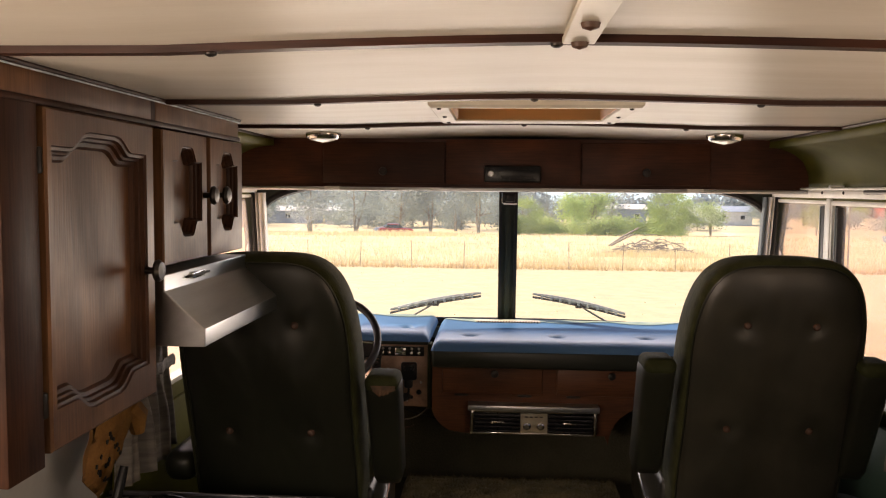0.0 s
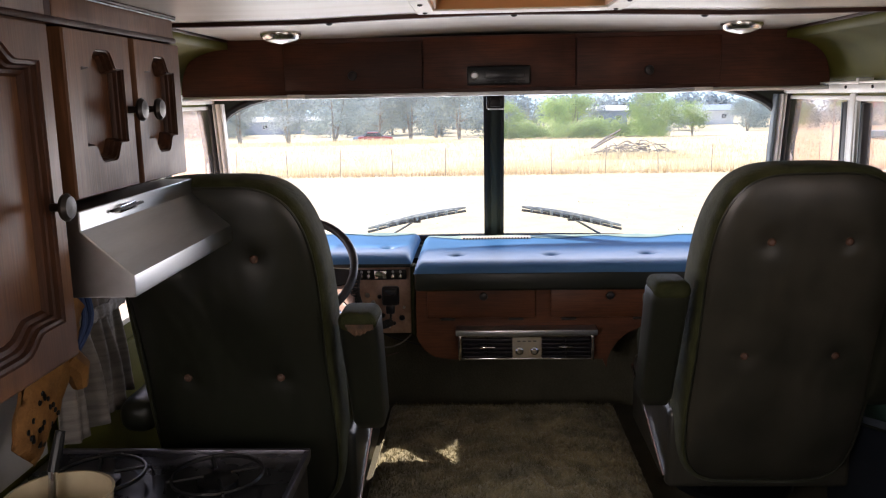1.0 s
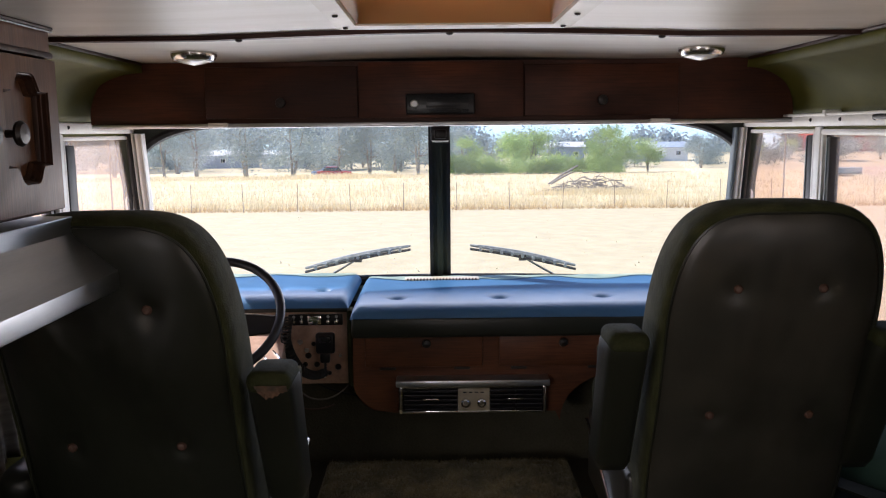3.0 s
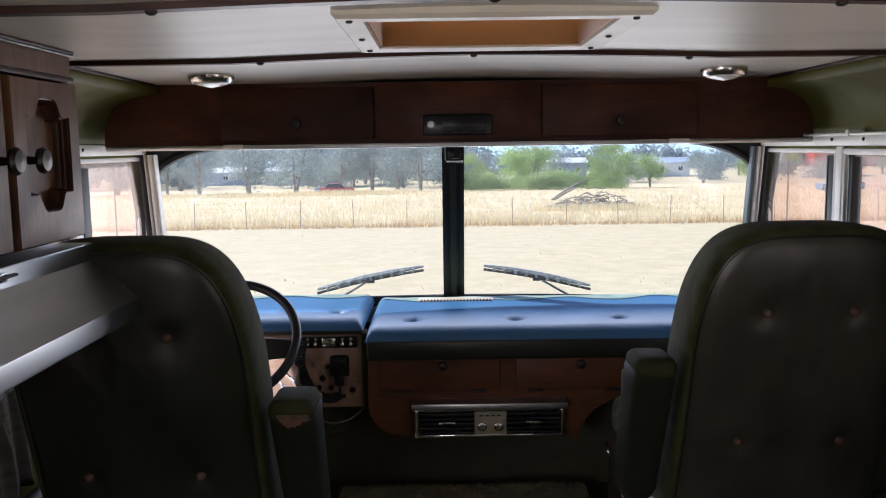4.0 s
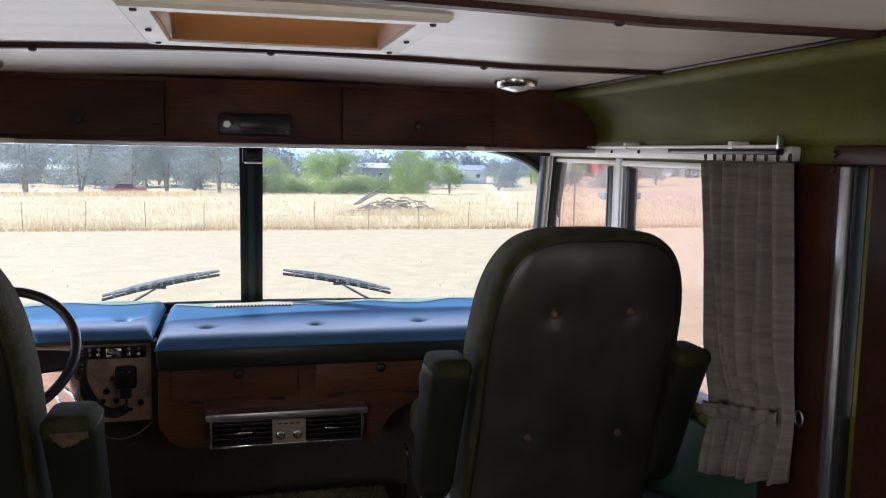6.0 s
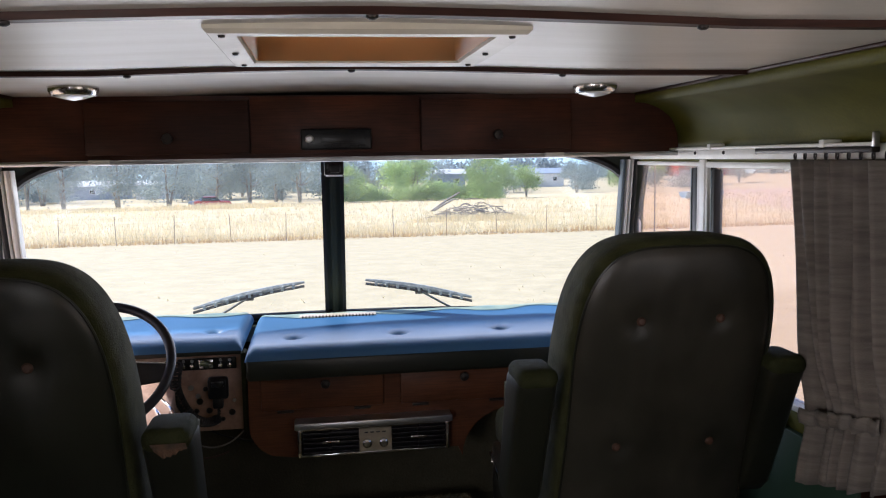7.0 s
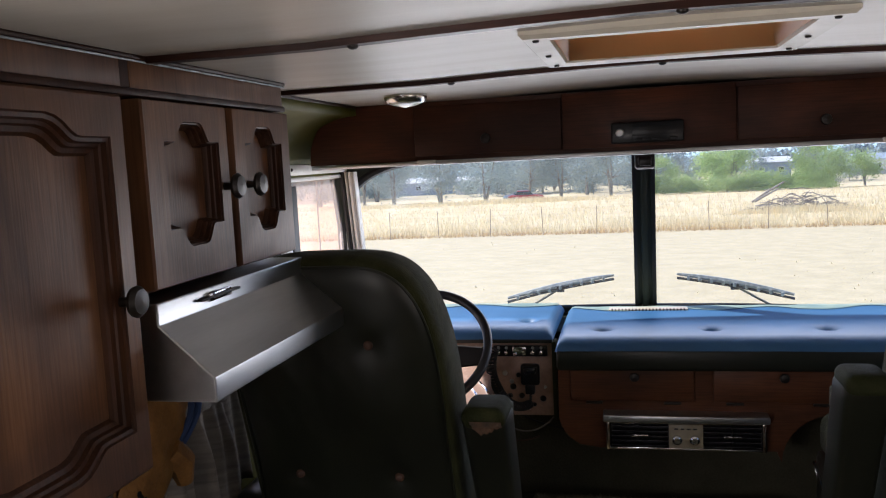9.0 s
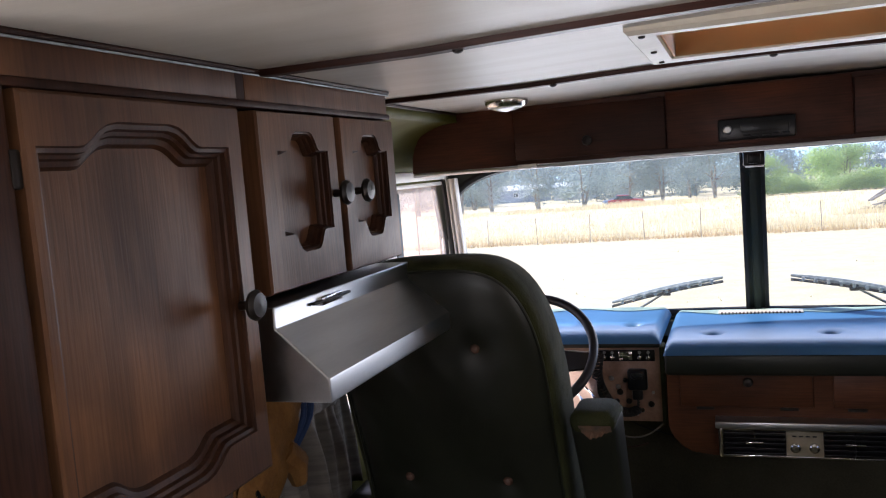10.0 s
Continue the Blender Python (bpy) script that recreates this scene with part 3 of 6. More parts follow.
for x0, x1, dy, mm in ((-0.060, 0.020, 0.0, FRONT_GREEN), (-0.063, -0.049, -0.012, BLACK_RUBBER), (0.009, 0.023, -0.012, BLACK_RUBBER), (-0.032, -0.008, -0.014, FRONT_GREEN)):
    bm = loft([[(x, screen_y(XC, z) + d, z) for x, d in ((x0, dy - 0.014), (x1, dy - 0.014), (x1, 0.012), (x0, 0.012))] for z in (1.05, 1.25, 1.5, 1.76)])
    part("rib", bm, mm, mul)
# small black camera hung at the top of the mullion
cam_box = thing("mirror_bracket", "small black mirror bracket at the top of the mullion", "bracket")
part("clamp", box(-0.052, 3.70, 1.664, 0.020, 3.80, 1.722, 0.006), BLACK_PLASTIC, cam_box)
part("edge", box(-0.046, 3.688, 1.660, 0.014, 3.701, 1.6655, 0.002), ALUMINIUM, cam_box)
part("plate", box(-0.038, 3.690, 1.672, 0.006, 3.701, 1.706, 0.004), BLACK_PLASTIC, cam_box)

# wipers, outside the glass
for s in (-1, 1):
    w = thing("windscreen_wiper", "grey metal windscreen wiper with black rubber on the glass", "wiper", "wipers")
    a, b = (XC + s * 0.125, 1.215), (XC + s * 0.568, 1.128)
    pts = [on_screen((a[0] + (b[0] - a[0]) * k / 10, a[1] + (b[1] - a[1]) * k / 10 + 0.006 * math.sin(math.pi * k / 10)), 0.022) for k in range(11)]
    rr = [0.005, 0.008, 0.010, 0.011, 0.012, 0.012, 0.012, 0.011, 0.010, 0.008, 0.006]
    part("spine", tube([(p[0], p[1] + 0.008, p[2] + 0.007) for p in pts], rr, 6), WIPER_METAL, w, "weathered grey metal spine")
    part("blade", tube([(p[0], p[1], p[2] - 0.008) for p in pts], 0.006, 6), BLACK_RUBBER, w)
    for k in range(1, 10):
        p = pts[k]
        part("claw", box(p[0] - 0.006, p[1] - 0.008, p[2] - 0.010, p[0] + 0.006, p[1] + 0.002, p[2] + 0.008, 0.003), WIPER_METAL, w)
    mid = pts[5]
    part("arm", tube([(mid[0] - s * 0.02, mid[1] + 0.014, mid[2] + 0.005), on_screen((XC + s * 0.44, 1.115), 0.03), on_screen((XC + s * 0.54, 1.06), 0.03)], 0.005, 6), ALUMINIUM, w)
    part("clip", box(mid[0] - 0.016, mid[1] - 0.004, mid[2] - 0.022, mid[0] + 0.016, mid[1] + 0.014, mid[2] + 0.004, 0.003), BLACK_PLASTIC, w)


# ---- side windows ----
def side_window(name, xw, s, y0, y1, z0, z1, frame_mat, label, fw=0.028, front=0.010, strip=()):
    """Framed pane in a side wall; s is the way out of the coach, front the width of the forward gasket."""
    win = thing(name, label, "window", kind="structure")
    fx0, fx1 = sorted((xw - s * 0.008, xw + s * 0.035))
    for a in ((y0, z0, y1, z0 + fw), (y0, z1 - fw, y1, z1), (y0, z0 + fw, y0 + fw, z1 - fw), (y1 - fw, z0 + fw, y1, z1 - fw)):
        part("window_frame", box(fx0, a[0], a[1], fx1, a[2], a[3], 0.004), frame_mat, win)
    for a in ((y0 + fw, z0 + fw, y0 + fw + 0.010, z1 - fw), (y1 - fw - front, z0 + fw, y1 - fw, z1 - fw)):
        part("gasket", box(fx0 + 0.010, a[0], a[1], fx1 - 0.012, a[2], a[3], 0.002), BLACK_RUBBER, win)
    for ya, yb, zt in strip:
        part("slider", box(fx0 + 0.004, ya, z0 + fw, fx1 - 0.008, yb, zt, 0.004), BLACK_RUBBER, win, "dark sliding-pane rail")
        part("slider_edge", box(fx0 + 0.0015, yb - 0.006, z0 + fw, fx0 + 0.0065, yb - 0.001, zt - 0.004), POST_GREY, win)
    pane = part("pane", box(xw + s * 0.016, y0 + fw, z0 + fw, xw + s * 0.020, y1 - fw, z1 - fw), PINKISH, win)
    pane.visible_shadow = False
    return win


for xw, s, tag in ((XR, 1, "r"), (XL, -1, "l")):
    n0 = 2 if s > 0 else 5
    side_window("window_%d" % n0, xw, s, 3.10, 3.690, WIN_Z0, WIN_Z1, WHITE_PAINT, "white-framed quarter window with pinkish tinted glass", 0.014, 0.004, ((3.122, 3.162, 1.676),) if s > 0 else ((3.140, 3.196, 1.667),))
    side_window("window_%d" % (n0 + 1), xw, s, 2.25, 3.06, WIN_Z0, WIN_Z1, WHITE_PAINT, "white-framed sliding side window with pinkish glass", 0.018, 0.006, ((3.004, 3.024, 1.672),))
    cover = thing("window_post_trim", "white painted post trim between two side windows", "trim", kind="structure")
    xa, xb = sorted((xw - s * 0.011, xw - s * 0.001))
    part("cover", box(xa, 3.054, 0.95, xb, 3.094, 1.702, 0.004, 3), WHITE_PAINT, cover)
# these three windows are out of view, added to let light in aft
side_window("window_9", XR, 1, -1.5, -0.3, 0.95, WIN_Z1, ALUMINIUM, "unseen aluminium-framed side window")
side_window("window_7", XR, 1, 0.2, 1.25, 0.95, WIN_Z1, ALUMINIUM, "unseen aluminium-framed side window")
side_window("window_8", XL, -1, -0.8, 0.68, 0.95, WIN_Z1, ALUMINIUM, "unseen aluminium-framed side window")

for xw, s, y0 in ((XR, 1, 2.19), (XL, -1, 2.20)):
    rail = thing("window_head_trim", "white painted trim rail with screws above the side windows", "trim", kind="structure")
    x0, x1 = sorted((xw - s * 0.030, xw - s * 0.001))
    part("rail", box(x0, y0, 1.703, x1, 3.80, 1.738, 0.006), WHITE_PAINT, rail)
    for k in range(9):
        part("screw", lathe([(0.0, 0.0), (0.006, 0.0), (0.004, 0.004), (0.0, 0.005)], (xw - s * 0.030, y0 + 0.15 + k * 0.185, 1.722), (-s, 0, 0), n=10), BRONZE, rail)
    post = thing("corner_post_trim", "white and grey metal corner post trim beside the windscreen", "trim", kind="structure")
    # the post leans back to the top, in line with the edge of the quarter window
    bands = (("gasket", 0.019, -0.004, 0.0, BLACK_RUBBER), ("bead", 0.027, 0.019, -0.006, WHITE_PAINT), ("cover", 0.044, 0.027, -0.002, WHITE_PAINT), ("strip", 0.063, 0.044, 0.004, POST_GREY))
    if s < 0:
        bands = (("gasket", 0.022, -0.004, 0.0, BLACK_RUBBER), ("bead", 0.031, 0.022, -0.006, WHITE_PAINT), ("cover", 0.056, 0.031, -0.002, WHITE_PAINT), ("bead", 0.066, 0.056, -0.006, WHITE_PAINT))
    for name, a, b, lift, mm in bands:
        xa, xb = sorted((xw - s * a, xw - s * b))
        rows = []
        for k in range(9):
            z = 0.98 + 0.722 * k / 8
            yf = 3.618 + 0.18 * (1.692 - z) + lift
            yb = max(yf + 0.012, min(yf + 0.030, screen_y(xw - s * 0.03, z) + 0.004))
            xm, hw = (xa + xb) / 2, (xb - xa) / 2
            rows.append([(xm - hw * math.cos(q), yf + (yb - yf) * (1 - math.sin(q) ** 0.7), z) for q in (radians(180 * j / 8) for j in range(9))])
        part(name, loft(rows), mm, post, smooth=50)

tagged(part("firewall", box(XL - 0.04, 3.74, 0.36, XR + 0.04, 3.78, 1.02), DARK_CARPET), "dark carpeted bulkhead under the dash", "wall", kind="structure")
tagged(part("scuttle", box(XL - 0.04, 3.70, 1.022, XR + 0.04, 4.02, 1.06), FRONT_GREEN), "dark green scuttle below the windscreen", "wall", kind="structure")

# ---- dash ----
def cushion(name, x0, x1, y0, y1, z0, z1, buttons, label, skirt=0.035):
    """Padded vinyl dash top: rolled front edge, sunk buttons, scalloped back."""
    c = thing(name, label, "dash pad")
    nx, ny = 190, 90

    def top(u, v):
        x = x0 + (x1 - x0) * u
        e = min(u, 1 - u) * (x1 - x0)
        side = min(1.0, e / 0.035)
        side = math.sqrt(max(0.0, 1 - (1 - side) ** 2))
        a = min(1.0, v * (y1 - y0) / 0.062)
        roll = math.sqrt(max(0.0, 1 - (1 - a) ** 2))
        back = min(1.0, (1 - v) / 0.10)
        back = math.sqrt(max(0.0, 1 - (1 - back) ** 2))
        y = y0 + (y1 - y0) * v + 0.012 * math.sin(x * math.tau / 0.185) * max(0.0, v - 0.75) * 2
        z = z0 + (z1 - z0) * side * (0.04 + 0.96 * roll) * (0.55 + 0.45 * back)
        for bx, by in buttons:
            d2 = ((x - bx) / 0.024) ** 2 + ((y - by) / 0.022) ** 2
            z -= 0.026 * math.exp(-d2) + 0.004 * math.exp(-d2 / 5)
        z += 0.0016 * noise.noise((x * 5, y * 7, 3.1))
        return (x, y, z)
    bm = grid(nx, ny, top)
    part("pad", bm, DASH_VINYL, c, smooth=80)

    # painted sunlight: a pale band whose wavy front is the shadow's edge
    def faded(u, v):
        x = x0 + 0.02 + (x1 - x0 - 0.04) * u
        start = 0.83 + 0.05 * math.sin(x * math.tau / 0.37 + 0.6) + 0.012 * noise.noise((x * 14, 1, 2))
        p = top((x - x0) / (x1 - x0), start + (0.985 - start) * v)
        return (p[0], p[1], p[2] + 0.0025)
    part("faded_edge", grid(120, 6, faded), SUNLIT_VINYL, c, "pale green edge painted as sunlit", smooth=80)
    part("skirt", box(x0 + 0.004, y0 + 0.004, z0 - skirt, x1 - 0.004, y1, z0 + 0.006, min(0.012, skirt * 0.4), 3), SEAT_VINYL, c, "dark green vinyl lower edge")
    for bx, by in buttons:
        zb = top((bx - x0) / (x1 - x0), (by - y0) / (y1 - y0))[2]
        part("button", lathe([(0.0, 0.004), (0.008, 0.003), (0.011, 0.0), (0.010, -0.003), (0.0, -0.004)], (bx, by, zb + 0.002), n=14), BLACK_PLASTIC, c)
    return c


cushion("dash_pad", -0.335, 1.06, 3.355, 3.99, 1.064, 1.108, [(-0.178, 3.526), (0.191, 3.526), (0.562, 3.526), (0.93, 3.526)], "padded vinyl dash top with sunk buttons, sky reflection painted in blue", 0.068)
cushion("dash_pad", -1.10, -0.348, 3.455, 3.99, 1.083, 1.124, [(-0.83, 3.62), (-0.455, 3.62)], "padded vinyl pad over the instrument panel, sky reflection painted in blue", 0.014)

grille = thing("defroster_grille", "cream slotted defroster strip at the foot of the windscreen", "vent")
part("strip", box(-0.165, 3.858, 1.092, 0.135, 3.915, 1.113, 0.003), CREAM_PLASTIC, grille)
for k in range(22):
    part("slot", box(-0.155 + k * 0.0130, 3.8565, 1.1045, -0.149 + k * 0.0130, 3.872, 1.1137), COPPER, grille)
tag = thing("vent_cover", "small cream ribbed vent cover on the driver's pad", "vent")
for k in range(6):
    part("rib", box(-0.835 + k * 0.0115, 3.490, 1.112, -0.827 + k * 0.0115, 3.560, 1.1285, 0.002), WHITE_PAINT, tag)
part("plate", box(-0.840, 3.485, 1.108, -0.765, 3.565, 1.122, 0.003), CREAM_PLASTIC, tag)

base = thing("dash_cabinet", "red-brown veneered dash cabinet with two drawers", "dash cabinet")
pts = [(1.06, 1.024), (-0.330, 1.024), (-0.332, 0.83)]
for k in range(7):
    a = radians(180 + 62 * k / 6)
    pts.append((-0.195 + 0.137 * math.cos(a), 0.83 + 0.118 * math.sin(a)))
pts += [(-0.19, 0.716), (0.38, 0.716)]
for k in range(9):
    a = radians(180 - 90 * k / 8)
    pts.append((0.585 + 0.19 * math.cos(a), 0.68 + 0.17 * math.sin(a)))
pts += [(1.06, 0.85)]
part("carcass", prism(pts, "y", 3.405, 3.90), DASH_WOOD, base)
for x0, x1 in ((-0.288, 0.122), (0.181, 0.600), (0.640, 1.04)):
    d = part("drawer", box(x0, 3.390, 0.885, x1, 3.4055, 1.002, 0.004), DASH_WOOD, base)
    part("knob", lathe([(0.0, 0.0), (0.008, 0.0), (0.007, 0.010), (0.016, 0.016), (0.014, 0.024), (0.0, 0.027)], (0.5 * (x0 + x1) + 0.01, 3.391, 0.972), (0, -1, 0), n=16), BRONZE, d)
for x in (-0.21, 0.05, 0.25, 0.52):
    part("hinge", box(x - 0.028, 3.398, 0.872, x + 0.028, 3.4058, 0.881, 0.002), BRONZE, base)

ac = thing("dash_air_unit", "chrome-edged under-dash air unit with two louvred outlets", "air vent")
ac.location = (0, 0.040, 0.004)
part("brow", box(-0.180, 3.300, 0.822, 0.352, 3.404, 0.846, 0.005), ALUMINIUM, ac, "brushed metal brow")
part("case", box(-0.172, 3.332, 0.722, 0.344, 3.404, 0.8215, 0.004), BLACK_PLASTIC, ac)
for z in (0.722, 0.812):
    part("bezel", box(-0.170, 3.322, z, 0.342, 3.333, z + 0.008, 0.002), CHROME, ac)
for x in (-0.170, 0.330):
    part("bezel", box(x, 3.316, 0.722, x + 0.012, 3.333, 0.820, 0.003), CHROME, ac)
for x0, x1 in ((-0.152, 0.032), (0.146, 0.326)):
    for k in range(5):
        z = 0.738 + k * 0.0165
        bm = prism([(3.318, z), (3.332, z + 0.004), (3.332, z + 0.006), (3.318, z + 0.002)], "x", x0, x1)
        part("louvre", bm, DULL_CHROME, ac)
    part("lever", box((x0 + x1) / 2 - 0.028, 3.312, 0.770, (x0 + x1) / 2 + 0.028, 3.319, 0.777, 0.002), CHROME, ac)
    part("upright", box((x0 + x1) / 2 - 0.002, 3.319, 0.730, (x0 + x1) / 2 + 0.002, 3.331, 0.812), BLACK_PLASTIC, ac)
part("control_plate", box(0.034, 3.318, 0.730, 0.144, 3.334, 0.8115, 0.002), WORN_CREAM, ac, "worn cream control plate")
for x in (0.060, 0.116):
    part("knob", lathe([(0.0, 0.0), (0.016, 0.0), (0.015, 0.014), (0.010, 0.018), (0.0, 0.018)], (x, 3.319, 0.762), (0, -1, 0), n=18), CHROME, ac)
for k in range(4):
    part("mark", box(0.052 + k * 0.020, 3.3165, 0.796, 0.064 + k * 0.020, 3.3185, 0.800), BLACK_PLASTIC, ac)

# instrument panel before the driver
ip = thing("instrument_panel", "worn tan instrument panel with switches and gauges", "instrument panel")
part("board", box(-1.10, 3.485, 0.800, -0.357, 3.51, 1.072, 0.004), TAN_PANEL, ip)
part("edge", box(-0.356, 3.46, 0.795, -0.338, 3.53, 1.075, 0.007), SEAT_FABRIC, ip, "olive covered edge")
sw = part("switch_strip", box(-0.566, 3.474, 1.018, -0.372, 3.486, 1.058, 0.003), BLACK_PLASTIC, ip, "black switch strip")
part("gauge", box(-0.496, 3.468, 1.022, -0.448, 3.475, 1.055, 0.003), CHROME, sw)
for x in (-0.546, -0.518, -0.424, -0.394):
    part("knob", lathe([(0.0, 0.0), (0.010, 0.0), (0.007, 0.006), (0.007, 0.014), (0.0, 0.016)], (x, 3.475, 1.034), (0, -1, 0), n=12), CHROME, sw)
    part("dial", lathe([(0.0, 0.0), (0.006, 0.0), (0.005, 0.003), (0.0, 0.003)], (x, 3.475, 1.050), (0, -1, 0), n=10), ALUMINIUM, sw)
for x, z, r, mm in ((-0.590, 0.928, 0.020, CHROME), (-0.500, 0.905, 0.012, BRONZE), (-0.528, 0.955, 0.010, ALUMINIUM), (-0.470, 0.872, 0.011, BRONZE), (-0.394, 0.862, 0.012, BLACK_PLASTIC), (-0.480, 0.948, 0.009, BRONZE), (-0.540, 0.870, 0.011, CHROME), (-0.505, 0.925, 0.009, ALUMINIUM), (-0.512, 0.872, 0.010, BLACK_PLASTIC), (-0.425, 0.840, 0.008, BRONZE), (-0.385, 0.905, 0.006, ALUMINIUM)):
    part("knob", lathe([(0.0, 0.0), (r, 0.0), (r * 0.8, 0.008), (r * 0.5, 0.012), (0.0, 0.012)], (x, 3.486, z), (0, -1, 0), n=14), mm, ip)
part("column_shroud", prism([(3.20, 0.895), (3.47, 1.005), (3.47, 0.84), (3.22, 0.84)], "x", -0.79, -0.565, 0.008), SHROUD, ip, "pinkish tan column shroud")
for x, z in ((-0.60, 0.955), (-0.64, 0.945)):
    part("lever", tube([(x, 3.36, z), (x + 0.03, 3.30, z - 0.005), (x + 0.055, 3.26, z - 0.025)], [0.006, 0.005, 0.007], 8), CHROME, ip)
part("name_plate", box(-0.500, 3.482, 0.822, -0.440, 3.486, 0.834), ALUMINIUM, ip)
part("cluster", box(-0.98, 3.455, 0.930, -0.62, 3.486, 1.050, 0.010), BLACK_PLASTIC, ip, "black gauge cluster")
for x in (-0.90, -0.80, -0.70):
    part("gauge", lathe([(0.0, 0.002), (0.036, 0.002), (0.040, 0.006), (0.044, 0.0), (0.044, -0.002), (0.0, -0.002)], (x, 3.452, 0.990), (0, -1, 0), n=24), CHROME, ip)

mic = thing("radio_microphone", "black hand microphone hung on the panel with a coiled lead", "microphone")
part("body", box(-0.465, 3.425, 0.925, -0.398, 3.458, 1.000, 0.010, 3), BLACK_PLASTIC, mic)
part("grille", box(-0.452, 3.421, 0.968, -0.411, 3.426, 0.990, 0.003), COOKTOP, mic)
part("neck", box(-0.452, 3.430, 0.890, -0.416, 3.455, 0.928, 0.008), BLACK_PLASTIC, mic)
part("hook", box(-0.445, 3.456, 0.945, -0.420, 3.486, 0.980, 0.003), ALUMINIUM, mic)
path = [Vector((-0.432, 3.44, 0.905)), Vector((-0.436, 3.425, 0.862)), Vector((-0.475, 3.415, 0.853)), Vector((-0.515, 3.41, 0.875)), Vector((-0.548, 3.41, 0.925)), Vector((-0.565, 3.41, 0.985)), Vector((-0.560, 3.44, 1.050))]
pts = []
for k in range(361):
    f = k / 360 * (len(path) - 1)
    i = min(int(f), len(path) - 2)
    p0, p1, p2, p3 = path[max(i - 1, 0)], path[i], path[i + 1], path[min(i + 2, len(path) - 1)]
    q = f - i
    c = 0.5 * (2 * p1 + (p2 - p0) * q + (2 * p0 - 5 * p1 + 4 * p2 - p3) * q * q + (3 * p1 - p0 - 3 * p2 + p3) * q ** 3)
    a = k * math.tau / 10
    pts.append(c + (0.0155 if k > 66 else 0.002) * Vector((math.cos(a), math.sin(a) * 0.8, math.sin(a) * 0.6)))
part("coiled_lead", tube(pts, 0.0042, 5), BLACK_RUBBER, mic)
wires = thing("loose_wires", "loose wires hanging beneath the dash", "wires")
for pp, mm in (([(-0.55, 3.50, 0.80), (-0.52, 3.44, 0.745), (-0.42, 3.42, 0.735), (-0.36, 3.5, 0.79)], CURTAIN), ([(-0.50, 3.55, 0.80), (-0.44, 3.5, 0.76), (-0.36, 3.48, 0.775), (-0.28, 3.52, 0.72)], BLACK_RUBBER), ([(-0.62, 3.52, 0.80), (-0.60, 3.46, 0.72), (-0.5, 3.46, 0.69), (-0.42, 3.55, 0.70)], COPPER)):
    sm = []
    for k in range(19):
        q = k / 18
        sm.append(sum((Vector(p) * math.comb(3, i) * q ** i * (1 - q) ** (3 - i) for i, p in enumerate(pp)), Vector()))
    part("wire", tube(sm, 0.003, 6), mm, wires)

# steering wheel on its column
wheel = thing("steering_wheel", "dark brown steering wheel with metal spokes on its column", "steering wheel", m=pose(-0.713, 3.02, 1.155, 44))
WHEEL_RIM = mat("dark wheel rim", (0.009, 0.007, 0.010), 0.45, scale=12, bump=0.1)
part("rim", tube([(0.208 * math.cos(a), 0.208 * math.sin(a), 0) for a in (k * math.tau / 64 for k in range(64))], 0.0140, 12, closed=True), WHEEL_RIM, wheel)
for a in (0, 180):
    c, s = math.cos(radians(a)), math.sin(radians(a))
    bm = loft([[(c * r, s * r + w, h) for w, h in ((-ww, -0.004), (ww, -0.004), (ww, 0.004), (-ww, 0.004))] for r, ww, h0 in ((0.03, 0.042, 0), (0.12, 0.038, 0), (0.207, 0.024, 0))])
    bmesh.ops.translate(bm, verts=bm.verts, vec=(0, -0.026, -0.006))
    part("spoke", bm, WHEEL_RIM, wheel, "dark spoke")
    part("spoke_trim", tube([(c * 0.05, 0.014, 0.001), (c * 0.19, 0.000, 0.001), (c * 0.205, 0.022, -0.002)], 0.0032, 6), CHROME, wheel, "bright spoke edge")
part("hub", lathe([(0.0, 0.015), (0.035, 0.013), (0.048, 0.0), (0.050, -0.03), (0.030, -0.06), (0.0, -0.06)], n=28), BLACK_PLASTIC, wheel)
part("column", lathe([(0.0, -0.04), (0.030, -0.04), (0.030, -0.16), (0.038, -0.17), (0.038, -0.62), (0.0, -0.62)], n=20), SHROUD, wheel)
part("stalk", tube([(0.02, 0.01, -0.09), (0.10, 0.03, -0.085), (0.175, 0.05, -0.08)], [0.004, 0.004, 0.006], 8), CHROME, wheel)

# engine cover under a loose shag mat
cover = thing("engine_cover", "low carpeted engine cover between the seats", "engine cover")


def hump(u, v):
    x, y = -0.47 + 0.94 * u, 2.30 + 1.32 * v
    e = min(min(u, 1 - u) * 0.94 / 0.07, min(v, 1 - v) * 1.32 / 0.10, 1.0)
    z = 0.402 + 0.068 * math.sqrt(max(0.0, 1 - (1 - e) ** 2))
    z += 0.055 * math.exp(-(((x - 0.10) / 0.22) ** 2 + ((y - 2.80) / 0.26) ** 2)) * (1 + 0.5 * noise.noise((x * 9, y * 9, 0)))
    z += 0.020 * max(0.0, noise.noise((x * 5, y * 4, 4.0))) * e
    z += 0.010 * noise.noise((x * 26, y * 26, 0)) + 0.004 * noise.noise((x * 80, y * 80, 2))
    return (x, y, z)


